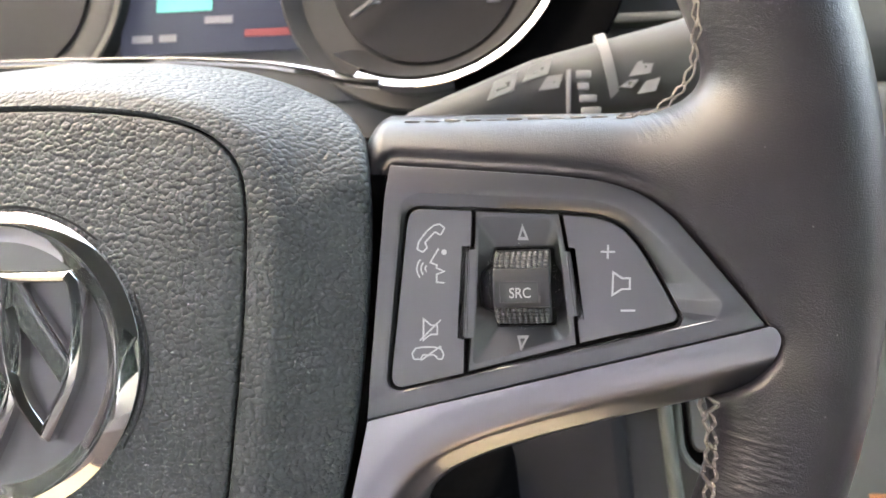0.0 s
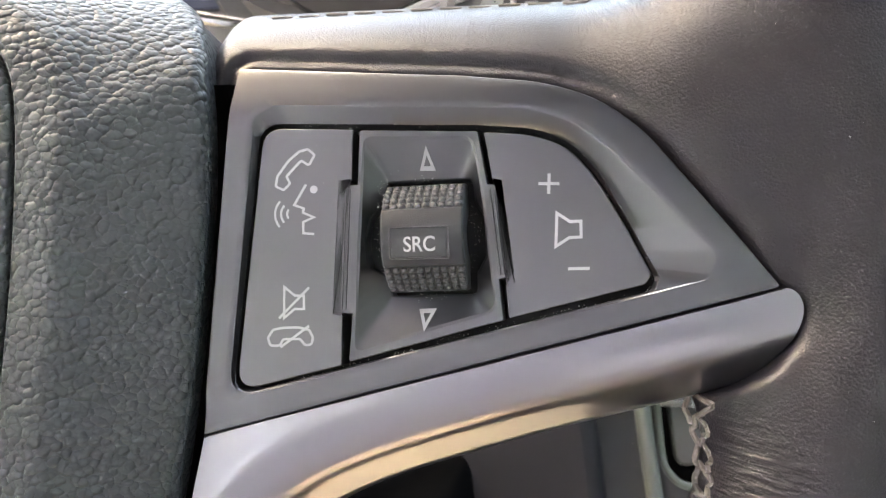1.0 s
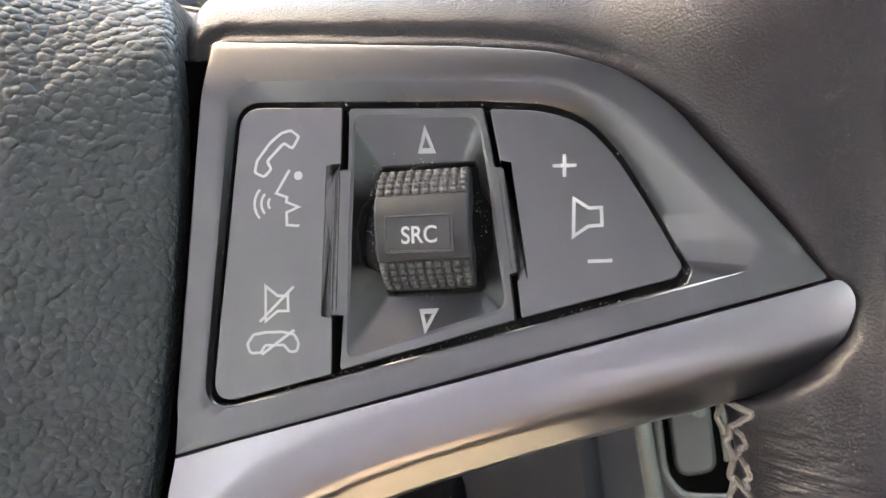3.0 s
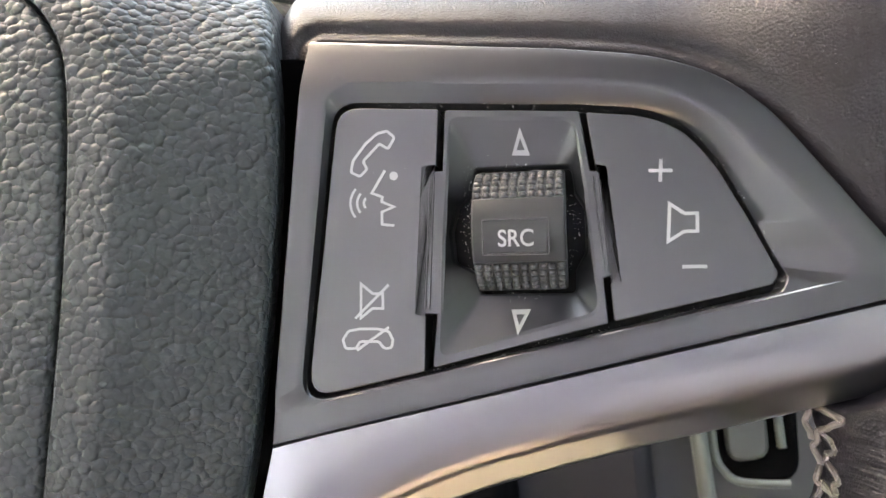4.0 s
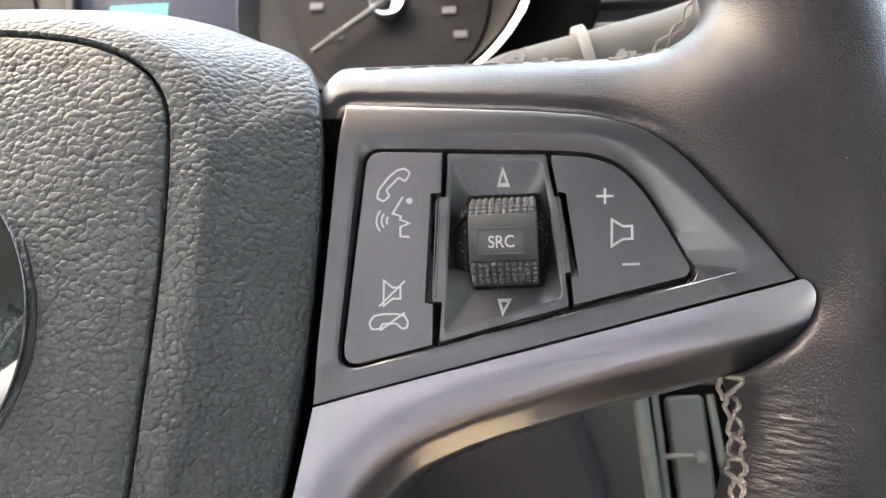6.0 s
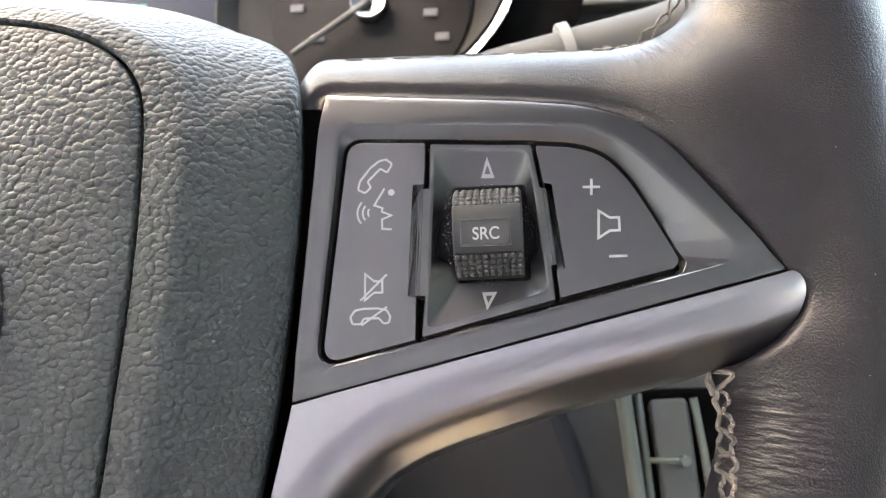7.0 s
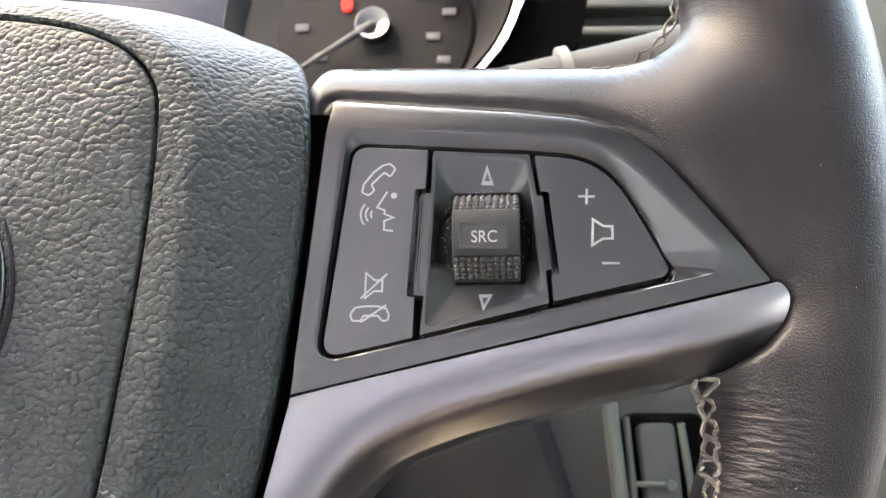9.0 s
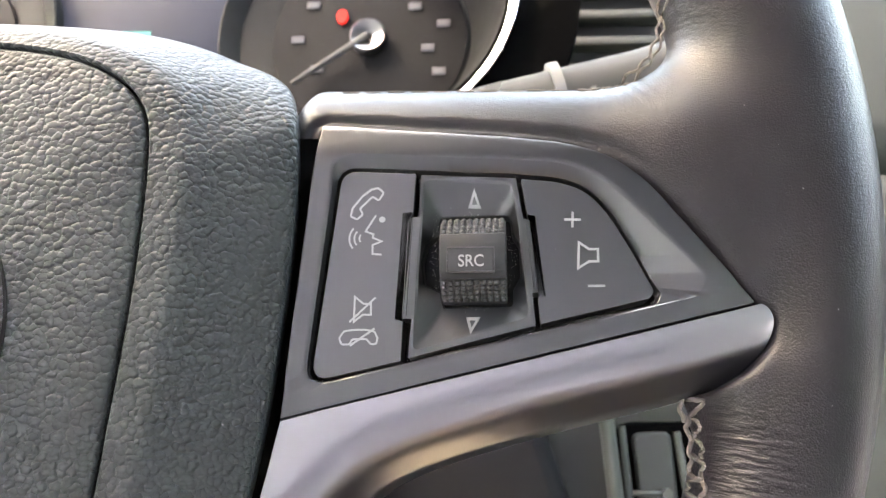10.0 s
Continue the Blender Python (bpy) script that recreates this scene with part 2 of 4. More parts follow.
STALK = surface("stalk_plastic", (0.018, 0.018, 0.017), 0.62, spec=0.22, grain=0.3, grain_size=0.3)
DIAL = surface("dial_face", (0.0025, 0.0025, 0.003), 0.5, spec=0.1)
BEZEL_GREY = surface("cluster_grey", (0.006, 0.006, 0.0058), 0.7, spec=0.2)
NEEDLE = surface("needle_white", (0.045, 0.045, 0.047), 0.6, spec=0.2)
# Near-black so that the unseen roof darkens what the panel reflects.
DARK_LINING = surface("dark_lining", (0.018, 0.017, 0.018), 0.95)
# Tan chosen for the gold reflection under the silver trim.
TAN_BOUNCE = surface("tan_bounce", (0.42, 0.33, 0.20), 0.95, mottle=0.2)
DOOR = surface("door_trim", (0.20, 0.19, 0.18), 0.6)
ORANGE = surface("orange_leather", (0.50, 0.17, 0.05), 0.5, grain=0.4, grain_size=0.8)
TEAL_LIGHT = glowing("teal_screen", (0.10, 0.55, 0.50), 0.03)
BLUE_LIGHT = glowing("blue_screen", (0.045, 0.055, 0.085), 0.03)
RED_LIGHT = glowing("red_lamp", (0.9, 0.04, 0.03), 0.055)
PALE_LIGHT = glowing("pale_lamp", (0.3, 0.3, 0.33), 0.005)
DIM_RED_LIGHT = glowing("dim_red_lamp", (0.25, 0.05, 0.06), 0.015)
PANE = glass("green_tinted_glass", (0.87, 0.96, 0.83))
SCREEN_PANE = glass("windscreen_glass", (0.70, 0.715, 0.56))
CLEAR_PANE = glass("clear_glass", (0.98, 0.95, 0.97))


# ---- mesh helpers ----
def thing(name, label, category, m=WHEEL, group="", kind=""):
    ob = new(name)
    ob.matrix_world = m
    ob.empty_display_size = 0.02
    return tagged(ob, label, category, group, kind)


def shade(bm, angle=35):
    for f in bm.faces:
        f.smooth = len(f.verts) < 9
    for e in bm.edges:
        if len(e.link_faces) == 2 and e.calc_face_angle(0) > radians(angle):
            e.smooth = False


def part(name, bm, material, parent, label="", angle=35, scale=MM):
    """One mesh, drawn in the parent's frame (millimetres by default), as a part of a thing or of a part."""
    if scale != 1:
        bmesh.ops.scale(bm, vec=(scale,) * 3, verts=bm.verts)
    shade(bm, angle)
    me = bpy.data.meshes.new(name)
    bm.to_mesh(me)
    bm.free()
    me.materials.append(material)
    ob = new(name, me)
    ob.parent = parent
    return tagged(ob, label)


def raw_part(name, verts, faces, material, parent, label="", smooth=True):
    me = bpy.data.meshes.new(name)
    me.from_pydata([tuple(c * MM for c in v) for v in verts], [], [tuple(f) for f in faces])
    me.polygons.foreach_set("use_smooth", [smooth] * len(me.polygons))
    me.materials.append(material)
    ob = new(name, me)
    ob.parent = parent
    return tagged(ob, label)


def rounded(corners, radius=1.0, steps=6):
    """A closed outline with its corners rounded. A corner is (x, y) or (x, y, radius)."""
    out, n = [], len(corners)
    for i, c in enumerate(corners):
        p = Vector(c[:2])
        r = c[2] if len(c) > 2 else radius
        a, b = Vector(corners[i - 1][:2]) - p, Vector(corners[(i + 1) % n][:2]) - p
        half = a.angle(b) / 2
        if r <= 0.01 or half > 1.5:
            out.append(p)
            continue
        d = min(r / math.tan(half), 0.48 * a.length, 0.48 * b.length)
        p0, p1 = p + a.normalized() * d, p + b.normalized() * d
        for k in range(steps + 1):
            s = k / steps
            out.append(p0 * (1 - s) ** 2 + p * 2 * s * (1 - s) + p1 * s * s)
    return out


def area2(pts):
    return sum(pts[i - 1].x * pts[i].y - pts[i].x * pts[i - 1].y for i in range(len(pts)))


def offset(pts, d):
    """The outline moved inwards by d."""
    turn = 1 if area2(pts) > 0 else -1
    out, n = [], len(pts)
    for i in range(n):
        a, b = (pts[i] - pts[i - 1]).normalized(), (pts[(i + 1) % n] - pts[i]).normalized()
        na, nb = Vector((-a.y, a.x)) * turn, Vector((-b.y, b.x)) * turn
        m = na + nb
        m = m.normalized() if m.length > 1e-6 else na
        out.append(pts[i] + m * d / max(0.4, m.dot(na)))
    return out


def ring(bm, pts, z):
    level = z if callable(z) else (lambda x, y: z)
    return [bm.verts.new((p[0], p[1], level(p[0], p[1]))) for p in pts]


def bridge(bm, a, b, closed=True):
    n = len(a)
    for i in range(n if closed else n - 1):
        j = (i + 1) % n
        bm.faces.new((a[i], a[j], b[j], b[i]))


def slab(pts, z0, z1, bevel=0.25, steps=3):
    """A plate with the given outline from z0 up to z1, its upper edge rounded off."""
    bm = bmesh.new()
    if area2(pts) < 0:
        pts = pts[::-1]
    last = ring(bm, pts, z0)
    bm.faces.new(last[::-1])
    for k in range(steps + 1):
        a = math.pi / 2 * k / steps
        now = ring(bm, offset(pts, bevel * (1 - math.cos(a))), z1 - bevel * (1 - math.sin(a)))
        bridge(bm, last, now)
        last = now
    bm.faces.new(last)
    return bm


def box(x0, x1, y0, y1, z0, z1, bevel=0.0, segments=2):
    bm = bmesh.new()
    bmesh.ops.create_cube(bm, size=1)
    for v in bm.verts:
        v.co = ((x0, x1)[v.co.x > 0], (y0, y1)[v.co.y > 0], (z0, z1)[v.co.z > 0])
    if bevel:
        bmesh.ops.bevel(bm, geom=bm.edges[:], offset=bevel, segments=segments, affect="EDGES", profile=0.5)
    return bm


def tube(path, radius, sides=8, closed=False):
    """A round strand along a line of points; radius may be a function of 0..1."""
    bm = bmesh.new()
    path = [Vector(p) for p in path]
    n, rings = len(path), []
    for i, p in enumerate(path):
        ahead = path[(i + 1) % n] - path[i - 1] if closed else path[min(i + 1, n - 1)] - path[max(i - 1, 0)]
        ahead.normalize()
        side = ahead.cross(Vector((0.13, 0.21, 1.0))).normalized()
        up = side.cross(ahead)
        r = radius(i / max(1, n - 1)) if callable(radius) else radius
        rings.append([bm.verts.new(p + (side * math.cos(a) + up * math.sin(a)) * r) for a in (math.tau * k / sides for k in range(sides))])
    for i in range(n if closed else n - 1):
        bridge(bm, rings[i], rings[(i + 1) % n])
    if not closed:
        bm.faces.new(rings[0][::-1])
        bm.faces.new(rings[-1])
    return bm


def stroke(bm, pts, width, z, thick=0.06, closed=False):
    """A printed line: a flat raised ribbon along pts."""
    pts = [Vector(p) for p in pts]
    n = len(pts)
    left, right = [], []
    for i in range(n):
        a = pts[i] - pts[i - 1] if (closed or i) else pts[1] - pts[0]
        b = pts[(i + 1) % n] - pts[i] if (closed or i < n - 1) else pts[-1] - pts[-2]
        a, b = a.normalized(), b.normalized()
        na, nb = Vector((-a.y, a.x)), Vector((-b.y, b.x))
        m = (na + nb).normalized() if (na + nb).length > 1e-4 else na
        d = m * (width / 2 / max(0.45, m.dot(na)))
        left.append(pts[i] + d)
        right.append(pts[i] - d)
    quads = [ring(bm, left, z), ring(bm, right, z), ring(bm, left, z - thick), ring(bm, right, z - thick)]
    bridge(bm, quads[1], quads[0], closed)
    bridge(bm, quads[3], quads[1], closed)
    bridge(bm, quads[0], quads[2], closed)
    if not closed:
        bm.faces.new((quads[0][0], quads[1][0], quads[3][0], quads[2][0]))
        bm.faces.new((quads[1][-1], quads[0][-1], quads[2][-1], quads[3][-1]))
    return bm


def arc(cx, cy, r, a0, a1, steps=10):
    return [(cx + r * math.cos(radians(a0 + (a1 - a0) * k / steps)), cy + r * math.sin(radians(a0 + (a1 - a0) * k / steps))) for k in range(steps + 1)]


def smooth_line(pts, steps=8, closed=False):
    """A soft curve through the points."""
    pts = [Vector(p) for p in pts]
    n, out = len(pts), []
    for i in range(n if closed else n - 1):
        p0, p1, p2, p3 = (pts[(i + k) % n] for k in (-1, 0, 1, 2)) if closed else (pts[max(i - 1, 0)], pts[i], pts[i + 1], pts[min(i + 2, n - 1)])
        for k in range(steps):
            t = k / steps
            out.append(0.5 * (2 * p1 + (p2 - p0) * t + (2 * p0 - 5 * p1 + 4 * p2 - p3) * t * t + (3 * p1 - p0 - 3 * p2 + p3) * t ** 3))
    if not closed:
        out.append(pts[-1])
    return out


def reach(centre, poly, angle):
    """How far it is from the centre to the outline in a direction."""
    d, best = Vector((math.cos(angle), math.sin(angle))), 0.0
    for i in range(len(poly)):
        a, b = poly[i - 1] - centre, poly[i] - centre
        e = b - a
        den = d.x * e.y - d.y * e.x
        if abs(den) < 1e-9:
            continue
        t = (a.x * e.y - a.y * e.x) / den
        s = (a.x * d.y - a.y * d.x) / den
        if t > 0 and -1e-6 <= s <= 1 + 1e-6:
            best = max(best, t)
    return best


# ---- the steering wheel ----
wheel = thing("steering_wheel", "black leather steering wheel with silver spoke trim and taupe stitching", "steering wheel")
RIM_X, RIM_Z, RIM_B = -114.0, -13.0, 16.0
INNER_Y, INNER_R, OUTER_Y, OUTER_R = 8.0, 160.3, 18.0, 191.9
BADGE_X, BADGE_Y = -111.0, -16.5

BEZEL_EDGE = rounded([(-29.6, 28.3, 0.5), (6.0, 25.4, 30), (17.5, 23.9, 30), (25.6, 21.0, 30), (32.2, 15.9, 30), (50.3, -6.4, 0.5), (-33.2, -28.4, 0.3)])
HOLE_EDGE = rounded([(-25.3, 18.9, 3.5), (8.0, 17.7, 20), (17.2, 16.8, 20), (22.3, 14.5, 20), (26.2, 9.8, 20), (30.2, 2.6, 20), (34.0, -5.0, 1.5), (33.2, -6.9, 1.2), (-29.0, -22.7, 3.2)])
LEDGE_EDGE = rounded([(-26.0, 19.9, 2.5), (-23.0, 21.4, 4), (8.0, 20.1, 20), (16.5, 19.4, 20), (22.5, 17.2, 20), (28.0, 12.4, 20), (41.8, -2.0, 2.2), (40.4, -5.3, 1.8), (33.4, -7.1, 1.2), (-29.2, -22.95, 3.2)])


def outside(pts, x, y):
    """The signed distance from an outline, over arrays: below nought inside."""
    best, inside = np.full(x.shape, 1e9), np.zeros(x.shape, bool)
    for i in range(len(pts)):
        (ax, ay), (bx, by) = pts[i - 1], pts[i]
        ex, ey = bx - ax, by - ay
        t = np.clip(((x - ax) * ex + (y - ay) * ey) / max(1e-9, ex * ex + ey * ey), 0, 1)
        best = np.minimum(best, (x - ax - t * ex) ** 2 + (y - ay - t * ey) ** 2)
        if abs(ey) > 1e-12:
            inside ^= ((ay > y) != (by > y)) & (x < (y - ay) / ey * ex + ax)
    return np.where(inside, -1, 1) * np.sqrt(best)


def blend(a, b, k):
    """Two solids joined with a fillet of about k."""
    h = np.clip(0.5 + 0.5 * (b - a) / k, 0, 1)
    return b * (1 - h) + a * h - k * h * (1 - h)


def skin(field, lo, hi, step):
    """The surface at which a solid's distance field is nought, as vertices and quads (surface nets)."""
    axes = [np.arange(a, b + step, step) for a, b in zip(lo, hi)]
    grid = np.meshgrid(*axes, indexing="ij")
    f = field(*grid)
    sign = f < 0
    corner = [(i, j, k) for i in (0, 1) for j in (0, 1) for k in (0, 1)]
    n = [s - 1 for s in f.shape]
    cut = lambda a, c: a[c[0]:c[0] + n[0], c[1]:c[1] + n[1], c[2]:c[2] + n[2]]
    total, count = np.zeros((*n, 3)), np.zeros(n)
    for a in corner:
        for axis in range(3):
            if a[axis]:
                continue
            b = tuple(v + (q == axis) for q, v in enumerate(a))
            fa, fb = cut(f, a), cut(f, b)
            cross = (fa < 0) != (fb < 0)
            t = np.where(cross, fa / np.where(cross, fa - fb, 1), 0)
            for q in range(3):
                total[..., q] += np.where(cross, a[q] + (t if q == axis else 0), 0)
            count += cross
    live = count > 0
    number = np.full(n, -1)
    number[live] = np.arange(live.sum())
    base = np.stack(np.nonzero(live), -1)
    verts = (base + total[live] / count[live][:, None]) * step + np.array(lo)
    faces = []
    for axis in range(3):
        u, v = [(1, 2), (2, 0), (0, 1)][axis]
        b = [slice(None)] * 3
        b[axis] = slice(1, None)
        a = [slice(None)] * 3
        a[axis] = slice(None, -1)
        change = sign[tuple(a)] != sign[tuple(b)]
        idx = np.stack(np.nonzero(change), -1)
        ok = (idx[:, u] > 0) & (idx[:, v] > 0) & (idx[:, u] < n[u]) & (idx[:, v] < n[v]) & (idx[:, axis] < n[axis])
        idx = idx[ok]
        quad = []
        for du, dv in ((1, 1), (0, 1), (0, 0), (1, 0)):
            c = idx.copy()
            c[:, u] -= du
            c[:, v] -= dv
            quad.append(number[c[:, 0], c[:, 1], c[:, 2]])
        quad = np.stack(quad, -1)
        flip = ~sign[tuple(a)][tuple(idx.T)]
        quad[flip] = quad[flip][:, ::-1]
        faces.append(quad)
    faces = np.concatenate(faces)
    return verts, faces[(faces >= 0).all(1)]


TRIM_OUT = rounded([(-33.4, -28.2, 0.1), (50.3, -6.3, 0.3), (53.7, -9.0, 2.2), (52.8, -13.6, 4), (49.0, -18.0, 4), (43.9, -21.3, 4), (36.9, -23.0, 4), (15.5, -28.8, 20), (-14.0, -38.8, 10), (-27.0, -60.0, 10), (-60.0, -60.0, 1)])


def leather(x, y, z):
    out, inn = np.hypot(x - RIM_X, y - OUTER_Y) - OUTER_R, INNER_R - np.hypot(x - RIM_X, y - INNER_Y)
    half = np.maximum(6.0, -(out + inn) / 2)
    d = (np.sqrt(((out - inn) / 2 / half) ** 2 + ((z - RIM_Z) / RIM_B) ** 2) - 1) * half
    # the padded roll along the top of the spoke
    t = np.clip((x + 30) / 78, 0, 1)
    cy, cz, r = 23.0 - 0.5 * t, -25.5 + 3.5 * t, 21.5 - 1.5 * t
    roll = np.sqrt(np.minimum(x + 33.0, 0) ** 2 * 6 + np.maximum(x - 48, 0) ** 2 + (y - cy) ** 2 + ((z - cz) * 1.02) ** 2) - r
    d = blend(d, roll, 13)
    # thumb rests above and below the spoke's end
    pad = (np.sqrt(((x - 42) / 15) ** 2 + ((y - 14) / 24) ** 2 + ((z + 13) / 13.5) ** 2) - 1) * 13
    d = blend(d, pad, 10)
    low = (np.sqrt(((x - 50) / 11) ** 2 + ((y + 11) / 15) ** 2 + ((z + 13.5) / 13) ** 2) - 1) * 11
    d = blend(d, low, 9)
    d = d + 3.2 * np.exp(-((x - 53) / 5.5) ** 2 - ((y + 10) / 9) ** 2)
    # wrinkles drawn in towards the lower seam
    near = np.exp(-(np.abs(x - 44) / 10.0) ** 2.5) * np.exp(-np.maximum(0, -y - 62) / 8) * (1 / (1 + np.exp((y + 24) * 0.9)))
    fan = y + 0.10 * (x - 43) * np.sin(y * 0.21 + 0.6)
    d = d + near * (0.10 * np.sin(fan * 3.0 + 0.8 * np.sin(x * 0.5) + 1.5 * np.sin(fan * 0.55)) + 0.08 * np.sin(fan * 4.6 + 1.3 * np.sin(x * 0.8 + y * 0.3) + 0.2 * x))
    up = np.exp(-((x - 30) ** 2 + (y - 40) ** 2) / 60)
    d = d + 0.07 * up * np.sin((x + 0.5 * y) * 2.6)
    # the leather is tucked in round the switch panel and the trim
    beside = outside([tuple(p) for p in BEZEL_EDGE], x, y)
    # a crease runs along the panel, a lip's width from it, and fades past the corner
    lip = (1 / (1 + np.exp((x - 30) * 0.4))) * (1 / (1 + np.exp((14 - y) * 0.8)))
    d = d + lip * (1.1 * np.exp(-((beside - 3.0) / 0.9) ** 2) - 0.35 * np.exp(-((beside - 1.1) / 0.9) ** 2))
    inset = np.minimum(beside, outside([tuple(p) for p in TRIM_OUT], x, y) + 0.1)
    pocket = np.maximum(inset - 0.1, -14 - z)
    return -blend(-d, pocket, 1.6 + 2.8 / (1 + np.exp(-(y + 2) * 0.7)))


verts, faces = skin(leather, (-42, -88, -34), (80, 112, 9), 0.72)
raw_part("leather_rim", verts.tolist(), faces.tolist(), RIM_HIDE, wheel, "dark brown-black creased leather, worn shiny")


def rim_rest():
    """The rest of the rim, past the spoke."""
    bm = bmesh.new()
    a0, a1 = math.asin((111 - 13) / 176), math.tau - math.asin((87 + 13) / 176)
    rings = []
    for i in range(121):
        a = a0 + (a1 - a0) * i / 120
        inner = Vector((RIM_X + INNER_R * math.cos(a), INNER_Y + INNER_R * math.sin(a)))
        outer = Vector((RIM_X + OUTER_R * math.cos(a), OUTER_Y + OUTER_R * math.sin(a)))
        mid, half = (inner + outer) / 2, (outer - inner) / 2
        row = []
        for k in range(28):
            b = math.tau * k / 28
            p = mid + half * math.cos(b)
            row.append(bm.verts.new((p.x, p.y, RIM_Z + RIM_B * math.sin(b))))
        rings.append(row)
    for i in range(120):
        bridge(bm, rings[i + 1], rings[i])
    return bm


part("rim_grip", rim_rest(), RIM_HIDE, wheel)


# hub cover, split by a groove into a rim and a pad
def mirrored(half):
    return half + [(-224.0 - x, y) for x, y in half[-2:0:-1]]


COVER_EDGE = smooth_line(mirrored([(-112, 58.5), (-90, 57.5), (-74, 55.6), (-60, 51.8), (-47.5, 46.0), (-39.6, 39.8), (-35.4, 32.5), (-33.2, 22), (-33.0, 2), (-35.4, -28), (-39.8, -52), (-48.6, -80), (-62, -104), (-85, -118), (-112, -122)]), 8, True)
SEAM_EDGE = smooth_line(mirrored([(-112, 39.8), (-95, 39.1), (-78, 37), (-67, 33.2), (-60.2, 27), (-57.6, 18), (-57.3, -4), (-58.7, -28), (-60.6, -50), (-66, -80), (-78, -98), (-95, -106), (-112, -108)]), 8, True)
HUB_C = Vector((-112, -25))
TURNS = [math.tau * k / 300 for k in range(300)]
COVER_R = [reach(HUB_C, COVER_EDGE, a) for a in TURNS]
SEAM_R = [reach(HUB_C, SEAM_EDGE, a) for a in TURNS]


def hub_ring(bm, radii, z):
    levels = z if isinstance(z, list) else [z] * len(radii)
    return [bm.verts.new((HUB_C.x + r * math.cos(a), HUB_C.y + r * math.sin(a), h)) for a, r, h in zip(TURNS, radii, levels)]


def hub_cover():
    """The cover's rim: a flat band, a soft ridge and a slope, which along the top runs on down and back."""
    bm, last = bmesh.new(), None
    shares = [(q / 40, 13.1 - 1.2 / (1 + math.exp(-(q / 40 - 0.36) * 16)) - 13.0 * max(0.0, q / 40 - 0.27) ** 1.25) for q in range(3, 39)]
    rows = [(0.26, None, 8.5), (0.29, None, 12.2), (0.46, None, 12.8), (0.9, None, 13.03)] + [(None, q, z) for q, z in shares]
    end = shares[-1][1]
    rows += [(None, 0.975, end - 0.5), (None, 0.99, end - 1.1), (None, 1.0, end - 2.0), (None, 1.0, end - 3.0), (None, 0.97, end - 4.4), (None, 0.90, -26.0)]
    back = [17.0 * max(0.0, min(1.0, (HUB_C.y + c * math.sin(a) - 26) / 22)) ** 1.3 for a, c in zip(TURNS, COVER_R)]
    for gap, q, z in rows:
        radii = [s + gap if q is None else s + (c - s) * q for s, c in zip(SEAM_R, COVER_R)]
        now = hub_ring(bm, radii, [z - b * (q or 0) ** 1.4 for b in back])
        if last:
            bridge(bm, last, now)
        last = now
    return bm


def hub_pad():
    bm, last = bmesh.new(), None
    rows = [(0.26, 8.5), (0.29, 12.1), (0.48, 12.85), (1.0, 13.2), (4.0, 13.8)]
    for gap, z in rows:
        now = hub_ring(bm, [s - gap for s in SEAM_R], z)
        if last:
            bridge(bm, now, last)
        last = now
    for q, z in ((0.88, 14.3), (0.75, 15.2), (0.55, 16.0), (0.3, 16.4), (0.1, 16.6)):
        now = hub_ring(bm, [s * q for s in SEAM_R], z)
        bridge(bm, now, last)
        last = now
    bm.faces.new(last)
    return bm


cover = part("hub_cover", hub_cover(), HUB_HIDE, wheel, "grey pebble-grained moulded airbag cover", 60)
pad = part("airbag_pad", hub_pad(), HUB_HIDE, wheel, "grey pebble-grained pad inside a dark groove", 60)
bm = bmesh.new()
bm.faces.new(hub_ring(bm, [s + 3 for s in SEAM_R], 8.6))
bmesh.ops.solidify(bm, geom=bm.faces[:], thickness=1.0)
part("groove_backing", bm, GAP, wheel)

# an added black core, painting shade behind the panel, the trim and the hub gap
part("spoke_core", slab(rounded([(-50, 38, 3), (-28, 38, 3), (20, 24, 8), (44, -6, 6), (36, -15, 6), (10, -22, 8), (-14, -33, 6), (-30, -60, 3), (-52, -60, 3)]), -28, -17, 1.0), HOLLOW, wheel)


# Added black strip that paints the shade between hub and panel.
part("gap_shade", slab(rounded([(-48, 27, 2), (-31, 26.5, 0.5), (-30.6, 25, 0.5), (-33.8, -28.5, 0.5), (-37.4, -46, 1), (-43, -76, 1), (-56, -76, 1)]), -8, -4, 0.3), HOLLOW, wheel, "added matt black strip, shade of the gap beside the hub as colour")


# badge: chrome ring, grey disc and three shield outlines
def lathe(profile, sides=96):
    bm, last, first = bmesh.new(), None, None
    for r, z in profile:
        now = [bm.verts.new((BADGE_X + r * math.cos(a), BADGE_Y + r * math.sin(a), z)) for a in (math.tau * k / sides for k in range(sides))]
        if last:
            bridge(bm, now, last)
        last = now
    return bm


badge = part("badge_disc", slab([Vector((BADGE_X + 30 * math.cos(a), BADGE_Y + 30 * math.sin(a))) for a in (math.tau * k / 72 for k in range(72))], 13, 16.9, 0.1), BADGE_GREY, wheel, "flat grey badge disc")
part("badge_ring", lathe([(33.0, 13.0), (33.0, 16.0), (32.7, 16.8), (31.0, 18.6), (29.9, 19.3), (29.3, 19.3), (28.6, 18.7), (26.6, 17.7), (26.0, 17.5), (25.4, 16.2)]), CHROME, badge, "polished chrome ring", 22)
bm = lathe([(34.2, 13.0), (34.2, 15.9), (33.6, 15.9), (33.2, 14.5)])
part("badge_recess", bm, GAP, badge)


